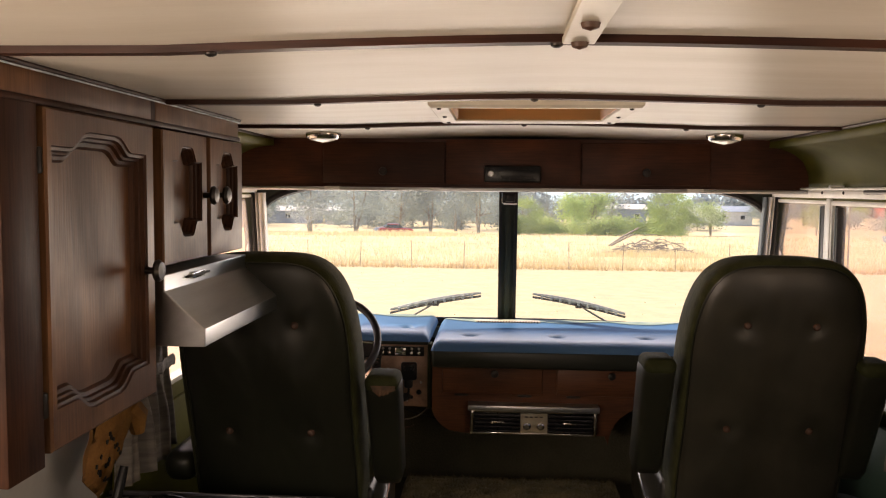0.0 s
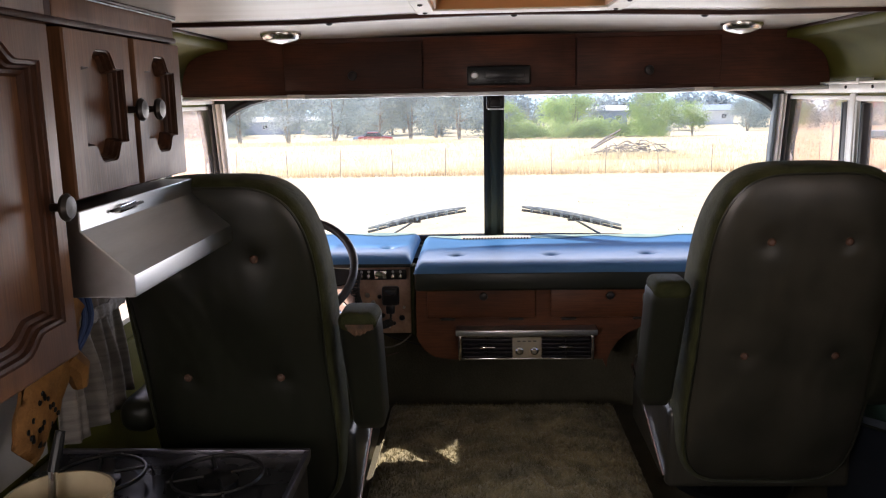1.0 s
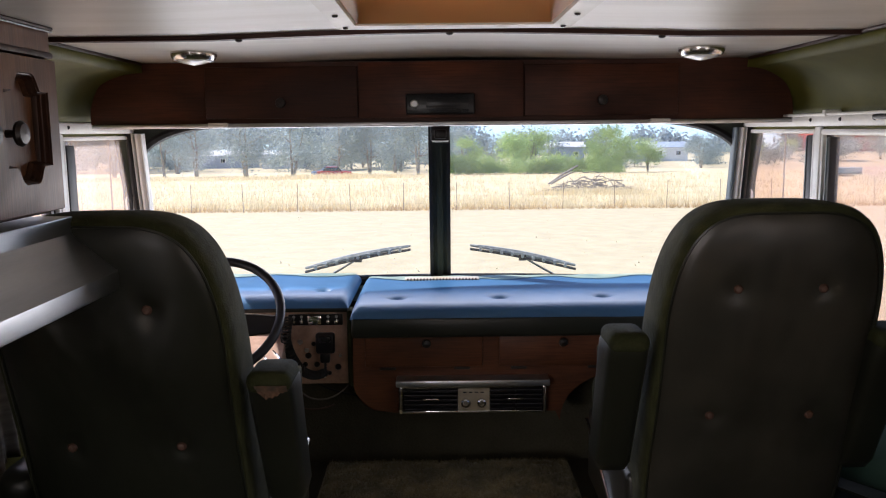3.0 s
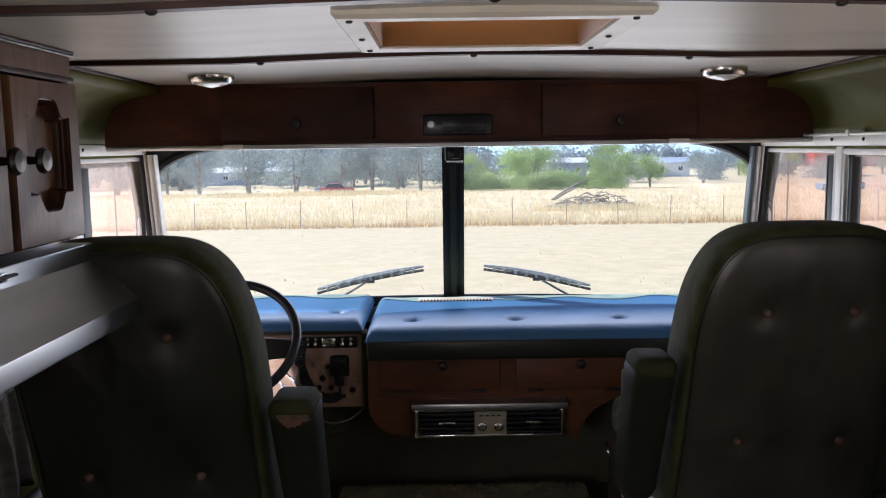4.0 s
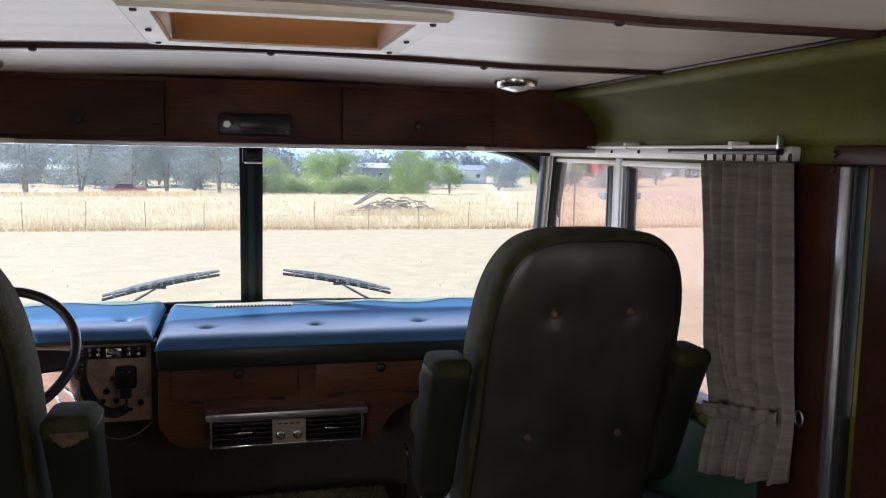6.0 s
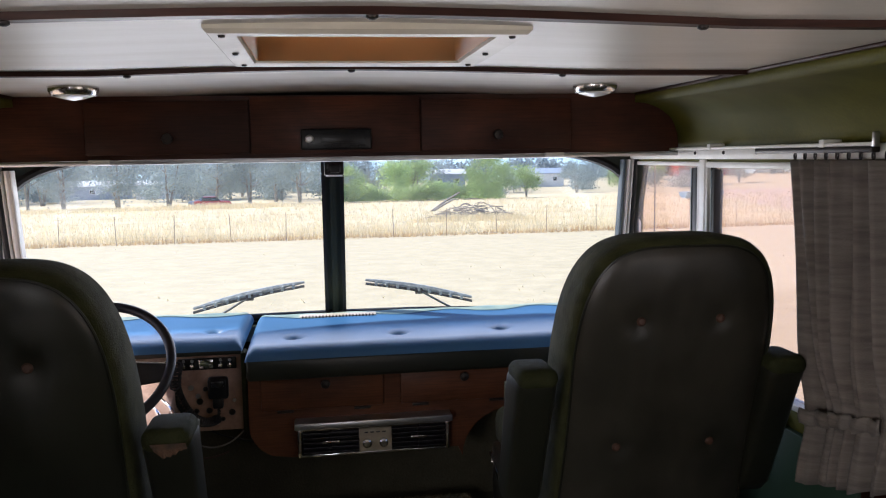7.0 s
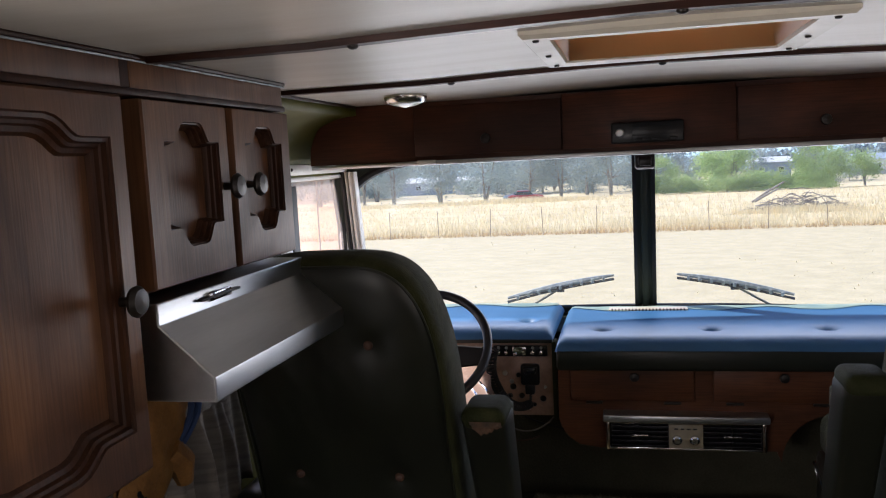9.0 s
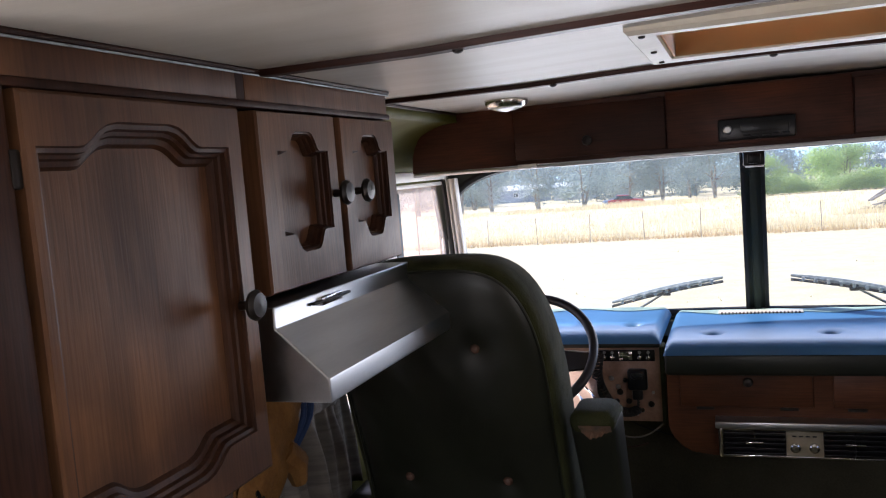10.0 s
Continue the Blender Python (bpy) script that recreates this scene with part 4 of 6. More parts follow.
part("carpet_top", grid(90, 120, hump), CARPET, cover, smooth=80)
rg = random.Random(2)
verts, faces = [], []
for k in range(26000):
    u, v = rg.uniform(0.02, 0.98), rg.uniform(0.02, 0.985)
    p = hump(u, v)
    a, w, h = rg.uniform(0, math.tau), rg.uniform(0.0012, 0.0026), rg.uniform(0.006, 0.016)
    lx, ly = rg.uniform(-0.010, 0.010), rg.uniform(-0.010, 0.010)
    n0 = len(verts)
    verts += [(p[0] - w * math.cos(a), p[1] - w * math.sin(a), p[2] - 0.001), (p[0] + w * math.cos(a), p[1] + w * math.sin(a), p[2] - 0.001), (p[0] + lx, p[1] + ly, p[2] + h)]
    faces.append((n0, n0 + 1, n0 + 2))
me = bpy.data.meshes.new("shag")
me.from_pydata(verts, [], faces)
me.materials.append(CARPET)
pile = new("shag", me)
pile.parent = cover
pile["kind"] = "stuff"
part("edge_binding", tube([(x, y, 0.404) for x, y in ((-0.47, 2.31), (-0.47, 3.61), (0.47, 3.61), (0.47, 2.31))], 0.008, 6), DARK_CARPET, cover)


# ---- captain's chairs ----
def chair_outline(n=96):
    """Backrest outline in x and height: broad shoulders, rounded top, narrower foot."""
    pts = []
    for k in range(n):
        a = math.tau * k / n
        c, s = math.cos(a), math.sin(a)
        x = abs(c) ** (2 / (4.0 if s > 0 else 5.0)) * (1 if c > 0 else -1)
        z = abs(s) ** (2 / (3.6 if s > 0 else 7.0)) * (1 if s > 0 else -1)
        f = (z + 1) / 2
        w = 0.254 + 0.007 * math.sin(f * math.pi)
        pts.append((x * w, 0.447 * z * (1.18 if z < 0 else 0.983) + 0.447))
    dense = []
    for (xa, za), (xb, zb) in zip(pts, pts[1:] + pts[:1]):
        m = max(1, math.ceil(math.hypot(xb - xa, zb - za) / 0.02))
        dense += [(xa + (xb - xa) * j / m, za + (zb - za) * j / m) for j in range(m)]
    return dense


def captain_chair(at, lean, label, lowered=0, wide=1.0, arm_drop=0.0, vinyl=SEAT_VINYL, tuck=0.0, arm_shift=0.0):
    chair = thing("captain_chair", label, "chair", "captain's chairs", m=pose(*at))
    out = [(x * wide, z) for x, z in chair_outline()]
    cz = 0.447
    sh = math.tan(radians(lean))
    place = lambda x, y, z: (x, y - sh * (z - 0.0) * 1.0 + 0.30, z + 0.20)

    def ring(inset, y):
        r = []
        for x, z in out:
            d = math.hypot(x, z - cz)
            k = max(0.0, d - inset) / d
            r.append(place(x * k, y, cz + (z - cz) * k))
        return r
    fabric = [ring(0.045, 0.135), ring(0.014, 0.125), ring(0.002, 0.095), ring(0.0, 0.045), ring(0.0, -0.012), ring(0.005, -0.034), ring(0.014, -0.045), ring(0.025, -0.047)]
    back = part("backrest", loft(fabric, cap=False), SEAT_FABRIC, chair, "olive velour edge", smooth=80)
    # padded front
    rows = []
    for k in range(9):
        f = 1 - k / 8
        rows.append([place(x * f * 0.84, 0.135 + 0.045 * (1 - f * f), cz + (z - cz) * f * 0.90) for x, z in out])
    part("front_pad", loft([ring(0.045, 0.135)] + rows, cap=True, first=False), SEAT_FABRIC, back, smooth=80)
    # tufted vinyl back
    dim = [(-0.094, 0.692), (0.094, 0.692), (-0.118, 0.370), (0.118, 0.370)]

    def puff(x, z, f):
        y = -0.045 - 0.044 * (1 - f ** 3.2) ** 0.75
        for bx, bz in dim:
            d2 = (x - bx) ** 2 + (z - bz) ** 2
            y += 0.009 * math.exp(-d2 / 0.0007) + 0.006 * math.exp(-d2 / 0.010)
        y += 0.007 * math.exp(-(x / 0.07) ** 2) * (1 - f) + (0.005 * noise.noise((x * 9, z * 5, at[0] * 5)) + 0.0018 * noise.noise((x * 34, z * 22, at[0] * 3))) * (1 - f ** 6)
        return y
    bm = bmesh.new()
    nr = 30
    rings = []
    for k in range(nr):
        f = 1 - k / nr
        r = []
        for x, z in out:
            d = math.hypot(x, z - cz)
            q = max(0.0, d - 0.024) / d * f
            xx, zz = x * q, cz + (z - cz) * q
            r.append(place(xx, puff(xx, zz, f), zz))
        rings.append(r)
    part("back_panel", loft(rings, cap=True, first=False), vinyl, back, "dark green vinyl back with buttons", smooth=80)
    part("piping", tube(ring(0.023, -0.047), 0.003, 6, closed=True), SEAT_VINYL, back)
    for bx, bz in dim:
        th = math.atan2(bz - cz, bx)
        edge = min(out, key=lambda q: abs(math.atan2(q[1] - cz, q[0]) - th))
        f = math.hypot(bx, bz - cz) / (math.hypot(edge[0], edge[1] - cz) - 0.024)
        p = place(bx, puff(bx, bz, f) - 0.002, bz)
        part("button", lathe([(0.0, 0.007), (0.007, 0.006), (0.011, 0.001), (0.010, -0.004), (0.0, -0.004)], p, (0, -1, 0), n=14), COPPER, back, "brown button")
    # seat cushion with vinyl side
    part("seat", box(-0.265, 0.33, 0.335, 0.265, 0.86, 0.470, 0.045, 4), SEAT_FABRIC, chair)
    part("seat_side", box(-0.270, 0.30, 0.100, 0.270, 0.86, 0.345, 0.020, 3), vinyl, chair)
    part("side_trim", tube([(-0.272, 0.32, 0.13), (-0.272, 0.86, 0.300)], 0.006), CHROME, chair, "bright edge strip")
    part("side_trim", tube([(0.272, 0.32, 0.13), (0.272, 0.86, 0.300)], 0.006), CHROME, chair, "bright edge strip")
    part("pedestal", lathe([(0.0, 0.0), (0.20, 0.0), (0.20, 0.02), (0.09, 0.05), (0.08, 0.21), (0.18, 0.225), (0.0, 0.225)], (0, 0.58, 0), n=28), BLACK_PLASTIC, chair)
    for s in (-1, 1):
        xc = s * 0.318 + arm_shift - (tuck if s > 0 else 0.0)
        rows = []
        for k in range(15):
            v = k / 14
            z = 0.405 + (0.375 - arm_drop) * v
            e = min(1.0, min(v / 0.06, (1 - v) / 0.05))
            e = 0.84 + 0.16 * math.sqrt(max(0.0, 1 - (1 - e) ** 2))
            yc = 0.245 - 0.16 * v
            r = []
            for j in range(28):
                a = math.tau * j / 28
                c, sn = math.cos(a), math.sin(a)
                px = abs(c) ** (2 / 5) * (1 if c > 0 else -1) * (0.043 + 0.006 * v)
                py = abs(sn) ** (2 / 5) * (1 if sn > 0 else -1) * 0.070
                r.append((xc + px * e, yc + py * e, z))
            rows.append(r)
        if s == lowered:
            arm = part("armrest", box(xc - 0.052, 0.21, 0.375, xc + 0.052, 0.58, 0.470, 0.040, 4), SEAT_VINYL, chair, "lowered armrest", smooth=70)
            continue
        arm = part("armrest", loft(rows), SEAT_VINYL, chair, "raised armrest", smooth=70)
        part("arm_cap", box(xc - 0.047, 0.020, 0.745 - arm_drop, xc + 0.047, 0.150, 0.792 - arm_drop, 0.022, 4), CAP_VELOUR, arm, "olive velour cap")
        part("arm_pad", box(xc - 0.038, 0.150, 0.50, xc + 0.038, 0.222, 0.72, 0.006, 3), SEAT_FABRIC, arm)
    return chair


chair_r = captain_chair((0.729, 2.350, CAB_FLOOR - 0.004), 17, "dark green buttoned vinyl captain's chair with olive velour edge", wide=0.99, vinyl=SHEEN_VINYL, tuck=0.034, arm_shift=-0.012)
chair_l = captain_chair((-0.7075, 2.182, CAB_FLOOR), 17, "dark green driver's captain's chair with a worn armrest", -1, 0.978, 0.034, arm_shift=0.0105)
TORN = mat("torn vinyl showing brown backing", (0.13, 0.065, 0.035), 0.9, second=(0.05, 0.04, 0.03), scale=40, amount=0.9, bump=0.7, bump_scale=160)
bm = grid(30, 8, lambda u, v: (-0.405 + 0.066 * u, 2.196 + 0.014 * v, 1.194 - (0.030 + 0.012 * noise.noise((u * 3, 0, 1.7)) + 0.005 * noise.noise((u * 11, 3, 1.7))) * v * math.sin(math.pi * (0.12 + 0.76 * u)) ** 0.6))
arm_l = [o for o in chair_l.children if o.name.startswith("armrest")][-1]
worn = part("worn_patch", bm, TORN, arm_l, "torn vinyl showing brown backing", smooth=80)
worn.matrix_parent_inverse = chair_l.matrix_world.inverted()

# ---- galley cupboards ----
def cathedral(y0, y1, z0, z1, hump):
    """Panel outline with shouldered arches at head and foot."""
    w = y1 - y0
    pts = []

    def arch(z, sgn, forward):
        seq = []
        for f, h in ((0.0, 0), (0.17, 0), (0.20, 0.04), (0.23, 0.25), (0.27, 0.62), (0.31, 0.88), (0.36, 1.0), (0.64, 1.0), (0.69, 0.88), (0.73, 0.62), (0.77, 0.25), (0.80, 0.04), (0.83, 0), (1.0, 0)):
            seq.append((y0 + w * f, z + sgn * hump * h))
        return seq if forward else seq[::-1]
    return arch(z0, -1, True) + arch(z1, 1, False)


def shaker(name, parent, xf, y0, y1, z0, z1, py0, py1, pz0, pz1, hump):
    """Door facing +x: framed slab with a moulded, sunk panel."""
    c = ((py0 + py1) / 2, (pz0 + pz1) / 2)
    rect_o = [(y0, z0), (y1, z0), (y1, z1), (y0, z1)]
    pan = cathedral(py0, py1, pz0, pz1, hump)
    an = sorted({round(math.atan2(p[1] - c[1], p[0] - c[0]), 5) for p in rect_o + pan} | {round(-math.pi + math.tau * k / 60, 5) for k in range(60)})
    ro, rp = star(rect_o, c, an), star(pan, c, an)

    def mix(k):
        return [(c[0] + (p[0] - c[0]) * k, c[1] + (p[1] - c[1]) * k) for p in rp]
    lay = lambda pts, x: [(x, p[0], p[1]) for p in pts]
    shrink = [(c[0] + (p[0] - c[0]) * 0.985, c[1] + (p[1] - c[1]) * 0.985) for p in ro]
    body = part(name, loft([lay(ro, xf - 0.034), lay(ro, xf - 0.004), lay(shrink, xf), lay(mix(1.03), xf)], cap=False), CABINET_WOOD, parent, smooth=25)
    part("moulding", loft([lay(mix(1.03), xf), lay(mix(1.02), xf - 0.003), lay(mix(0.995), xf - 0.004), lay(mix(0.985), xf - 0.011), lay(mix(0.965), xf - 0.013), lay(mix(0.955), xf - 0.019), lay(mix(0.925), xf - 0.0215), lay(mix(0.905), xf - 0.027)], cap=False), SHADED_MOULDING, body, "stepped routed moulding", smooth=30)
    pn = loft([lay(mix(0.905), xf - 0.0272), lay(mix(0.6), xf - 0.0272), lay(mix(0.2), xf - 0.0272)], cap=True, first=False)
    part("panel", pn, CABINET_WOOD, body, smooth=20)
    return body


def knob(parent, x, y, z):
    k = part("knob", lathe([(0.0, 0.0), (0.007, 0.0), (0.006, 0.016), (0.010, 0.019), (0.0205, 0.021), (0.022, 0.026), (0.017, 0.032), (0.0, 0.034)], (x, y, z), (1, 0, 0), n=22), BRONZE, parent)
    return k


FX = -0.757
tall = thing("wall_cupboard", "walnut galley wall cupboard with a tall shaped-panel door", "cupboard", "galley cupboards")
part("carcass", box(XL + 0.013, 1.09, 1.300, -0.775, 1.612, 1.846, 0.003), CABINET_EDGE, tall)
part("stile", box(-0.7745, 1.10, 1.296, FX + 0.010, 1.196, 1.846, 0.003), CABINET_EDGE, tall)
dA = shaker("door", tall, -0.740, 1.205, 1.594, 1.315, 1.840, 1.225, 1.556, 1.385, 1.777, 0.027)
knob(dA, -0.741, 1.552, 1.562)
for z in (1.39, 1.76):
    part("hinge", box(-0.758, 1.192, z - 0.020, -0.745, 1.206, z + 0.020, 0.003), BRONZE, dA)
small = thing("wall_cupboard", "short walnut wall cupboard with twin doors over the hood", "cupboard", "galley cupboards")
part("carcass", box(XL + 0.013, 1.616, 1.553, -0.775, 2.164, 1.846, 0.003), CABINET_EDGE, small)
part("stile", box(-0.7745, 1.604, 1.545, -0.768, 1.622, 1.846, 0.002), CABINET_EDGE, small)
dB = shaker("door", small, -0.740, 1.640, 1.893, 1.562, 1.838, 1.694, 1.858, 1.648, 1.776, 0.030)
dC = shaker("door", small, -0.740, 1.916, 2.158, 1.562, 1.838, 1.962, 2.118, 1.648, 1.776, 0.030)
knob(dB, -0.741, 1.872, 1.704)
knob(dC, -0.741, 1.960, 1.704)
fas = thing("cupboard_fascia", "walnut fascia board between the cupboards and the ceiling", "trim", kind="structure")
part("board", box(FX - 0.02, 1.09, 1.8475, FX + 0.006, 1.612, 1.903, 0.002), CABINET_WOOD, fas)
part("board", box(FX - 0.02, 1.634, 1.8475, FX + 0.006, 2.164, 1.903, 0.002), CABINET_WOOD, fas)
part("joint", box(FX - 0.02, 1.6125, 1.8475, FX + 0.005, 1.6335, 1.903), CABINET_EDGE, fas)
part("lip", box(FX - 0.016, 1.10, 1.8415, FX + 0.012, 2.164, 1.8525, 0.003), CABINET_EDGE, fas)
part("bead", tube([(FX + 0.010, 1.09, 1.8965), (FX + 0.010, 2.164, 1.8965)], 0.0048), CABINET_EDGE, fas)
part("bead", tube([(FX + 0.0115, 1.09, 1.8905), (FX + 0.0115, 2.164, 1.8905)], 0.0016), WIPER_METAL, fas)
part("top_filler", box(XL + 0.02, 1.09, 1.8475, FX - 0.021, 2.164, 1.875), CABINET_WOOD, fas)

hood = thing("range_hood", "brushed steel range hood with sloping face under the cupboard", "range hood")
part("shell", prism([(-1.10, 1.545), (-0.738, 1.545), (-0.738, 1.512), (-0.655, 1.437), (-0.655, 1.400), (-1.10, 1.400)], "y", 1.632, 2.182, 0.0025, 2), STEEL, hood, smooth=20)
part("badge", box(-0.739, 1.775, 1.522, -0.731, 1.850, 1.537, 0.002), CHROME, hood, "chrome badge plate")
part("badge_bar", box(-0.738, 1.745, 1.527, -0.729, 1.880, 1.532, 0.002), BRONZE, hood)
for k in range(5):
    part("badge_mark", box(-0.7315, 1.785 + k * 0.012, 1.526, -0.7302, 1.793 + k * 0.012, 1.534), BLACK_PLASTIC, hood)

# laminate splash wall behind the stove
tagged(part("splashback", box(XL + 0.001, 1.09, 0.876, XL + 0.012, 2.19, 1.54), WALL_LAMINATE), "grey-white laminate splash wall behind the stove", "wall", kind="structure")

# stove and base unit
stove = thing("stove", "black enamel cooktop with chrome edges in the galley", "stove")
part("body", box(XL + 0.02, 1.50, 0.0, -0.515, 2.215, 0.855, 0.004), BLACK_PLASTIC, stove)
part("top", box(XL + 0.02, 1.50, 0.8555, -0.510, 2.212, 0.868, 0.004), COOKTOP, stove)
for a in ((XL + 0.02, 2.204, -0.505, 2.218), (XL + 0.02, 1.495, -0.505, 1.509)):
    part("edge", box(a[0], a[1], 0.850, a[2], a[3], 0.878, 0.004), DULL_CHROME, stove, "dull chrome edge")
part("edge", box(-0.518, 1.51, 0.850, -0.504, 2.203, 0.878, 0.004), DULL_CHROME, stove, "dull chrome edge")
for bx, by in ((-0.68, 2.04), (-0.95, 2.04), (-0.68, 1.70), (-0.95, 1.70)):
    part("burner", lathe([(0.0, 0.0), (0.045, 0.0), (0.045, 0.012), (0.025, 0.016), (0.0, 0.016)], (bx, by, 0.868), n=20), BLACK_PLASTIC, stove)
    g = part("grate", tube([(bx + 0.10 * math.cos(a), by + 0.10 * math.sin(a), 0.893) for a in (k * math.tau / 24 for k in range(24))], 0.005, 6, closed=True), BLACK_PLASTIC, stove)
    for k in range(4):
        a = k * math.tau / 4 + 0.4
        part("bar", tube([(bx + 0.03 * math.cos(a), by + 0.03 * math.sin(a), 0.893), (bx + 0.11 * math.cos(a), by + 0.11 * math.sin(a), 0.893), (bx + 0.115 * math.cos(a), by + 0.115 * math.sin(a), 0.869)], 0.004, 6), BLACK_PLASTIC, g)
unit = thing("base_cabinet", "walnut galley base cabinet beside the stove", "cabinet")
part("carcass", box(XL + 0.02, 0.40, 0.0, -0.52, 1.492, 0.86, 0.004), CABINET_WOOD, unit)
part("worktop", box(XL + 0.015, 0.38, 0.862, -0.50, 1.493, 0.895, 0.006), WALL_LAMINATE, unit)
pan = thing("saucepan", "cream enamel saucepan with a dark upright handle on the stove", "saucepan")
part("pan_body", lathe([(0.0, 0.0), (0.088, 0.0), (0.097, 0.012), (0.100, 0.065), (0.103, 0.068), (0.097, 0.068), (0.093, 0.014), (0.0, 0.010)], (-0.915, 1.80, 0.899), n=36), CERAMIC, pan)
part("handle", tube([(-0.955, 1.858, 0.985), (-0.950, 1.870, 1.02), (-0.945, 1.885, 1.062)], [0.011, 0.012, 0.010], 10), BLACK_PLASTIC, pan, "dark handle")
part("ferrule", tube([(-0.955, 1.845, 0.925), (-0.955, 1.858, 0.988)], 0.009, 10), CHROME, pan)

# oven mitt hung below the cupboard
mitt = thing("oven_mitt", "quilted mustard oven mitt with dark print hanging below the cupboard", "oven mitt")


def mitt_sheet(u, v, side):
    w = 0.060 + 0.022 * math.sin(math.pi * min(1, v * 1.15)) - 0.05 * max(0.0, v - 0.85)
    a, b = Vector((2.135, 1.275)), Vector((1.885, 1.000))
    d = (b - a).normalized()
    p = a + (b - a) * v + Vector((d.y, -d.x)) * ((u - 0.5) * 2 * w)
    bulge = 0.026 * math.sqrt(max(0.0, 1 - (2 * u - 1) ** 2)) * math.sqrt(max(0.0, min(1.0, (1 - v) * 6)))
    x = -1.03 + side * bulge + 0.008 * noise.noise((p.x * 25, p.y * 25, side))
    return (x, p.x, p.y)


bm = grid(20, 24, lambda u, v: mitt_sheet(u, v, 1))
grid(20, 24, lambda u, v: mitt_sheet(u, v, -1), bm)
bmesh.ops.remove_doubles(bm, verts=bm.verts, dist=0.0015)
body = part("mitt_body", bm, GOLD_CLOTH, mitt, smooth=80)
part("thumb", tube([(-1.03, 2.08, 1.16), (-1.02, 2.12, 1.12), (-1.02, 2.13, 1.07)], [0.035, 0.032, 0.018], 10), GOLD_CLOTH, body)
for dy, r in ((0.0, 0.008), (-0.030, 0.007)):
    curve = [(-1.01 + 0.006 * math.sin(k * 0.9), 2.11 + dy + 0.085 * math.sin(math.pi * k / 12) ** 0.8, 1.385 - 0.235 * k / 12) for k in range(13)]
    part("loop", tube(curve, r, 8), BLUE_CLOTH, mitt, "blue cloth binding")
rnd = random.Random(5)
for k in range(22):
    u, v = rnd.uniform(0.2, 0.8), rnd.uniform(0.62, 0.92)
    p = mitt_sheet(u, v, 1)
    part("print_mark", lathe([(0.0, 0.0), (0.007, 0.0), (0.006, 0.002), (0.0, 0.002)], (p[0] - 0.001, p[1], p[2]), (1, 0, 0), n=8), BLACK_PLASTIC, body)


# ---- curtains ----
def curtain(name, xw, s, y0, y1, z0, z1, tie, label, seed, drift=(0.0, 0.0), hem=0.0, folds=33):
    c = thing(name, label, "curtain", "side curtains")
    rg = random.Random(seed)
    ph = [rg.uniform(0, 6.28) for _ in range(4)]

    def cloth(u, v):
        z = z1 - (z1 - z0) * v
        t = math.exp(-((z - tie) / 0.10) ** 2)
        below = max(0.0, min(1.0, (tie - z) / 0.15))
        squeeze = 1 - 0.03 * t
        mid = (y0 + y1) / 2 - 0.02 * t
        y = mid + (u - 0.5) * (y1 - y0) * squeeze + (drift[0] * (1 - u) + drift[1] * u) * v
        amp = 0.021 + 0.006 * v - 0.014 * t
        x = xw - s * (0.060 + amp * (math.sin(u * folds + ph[0] + 2.5 * math.sin(u * 5 + ph[3])) + 0.45 * (1 - v) * math.sin(u * 97 + ph[1]) + 0.3 * math.sin(u * 71 + ph[1] + 2 * v)) + 0.010 * math.sin(u * 9 + v * 3 + ph[2]))
        return (x, y, z + 0.004 * math.sin(u * 34 + ph[0]) * v + hem * (1 - u) * v)
    ob = part("cloth", grid(160, 40, cloth), CURTAIN, c, smooth=80)
    thick(ob, 0.0025, 0.0)
    v0, v1 = (z1 - tie - 0.018) / (z1 - z0), (z1 - tie + 0.018) / (z1 - z0)

    def band(u, v):
        p = cloth(0.03 + 0.94 * u, v0 + (v1 - v0) * v)
        return (xw - s * 0.060 + (p[0] - xw + s * 0.060) * 0.4 - s * (0.020 + 0.004 * math.sin(math.pi * v)), p[1], p[2])
    thick(part("tie_band", grid(60, 6, band), CURTAIN, c, "matching tie band", smooth=80), 0.003, 0.0)
    for k in range(9):
        y = y0 + 0.02 + k * (y1 - y0 - 0.04) / 8
        part("glider", tube([(xw - s * 0.055, y + 0.004 * math.cos(a), z1 + 0.010 + 0.008 * math.sin(a)) for a in (q * math.tau / 10 for q in range(10))], 0.0022, 5, closed=True), BRONZE, c)
    return c


curtain("curtain", XR, 1, 2.135, 2.505, 0.930, 1.702, 1.095, "taupe pleated curtain tied back beside the side window", 3, (-0.030, -0.095), 0.085)
curtain("curtain", XL, -1, 2.20, 2.515, 0.885, 1.690, 1.18, "taupe curtain hanging behind the driver's seat", 8, (0.0, 0.11), 0.0, 17)
rod = thing("curtain_rail", "white metal curtain rail along the window head", "curtain rail")
part("rail", box(XR - 0.075, 2.175, 1.718, XR - 0.055, 2.64, 1.731, 0.003), BRONZE, rod, "darkened metal glider track")
part("rail", box(XR - 0.073, 2.178, 1.7315, XR - 0.055, 3.20, 1.740, 0.003), WHITE_PAINT, rod)
part("end_stop", box(XR - 0.074, 2.170, 1.730, XR - 0.060, 2.178, 1.760, 0.002), ALUMINIUM, rod)
for y in (2.35, 2.90):
    part("rail_bracket", box(XR - 0.075, y - 0.01, 1.730, XR - 0.001, y + 0.01, 1.748, 0.002), WHITE_PAINT, rod)

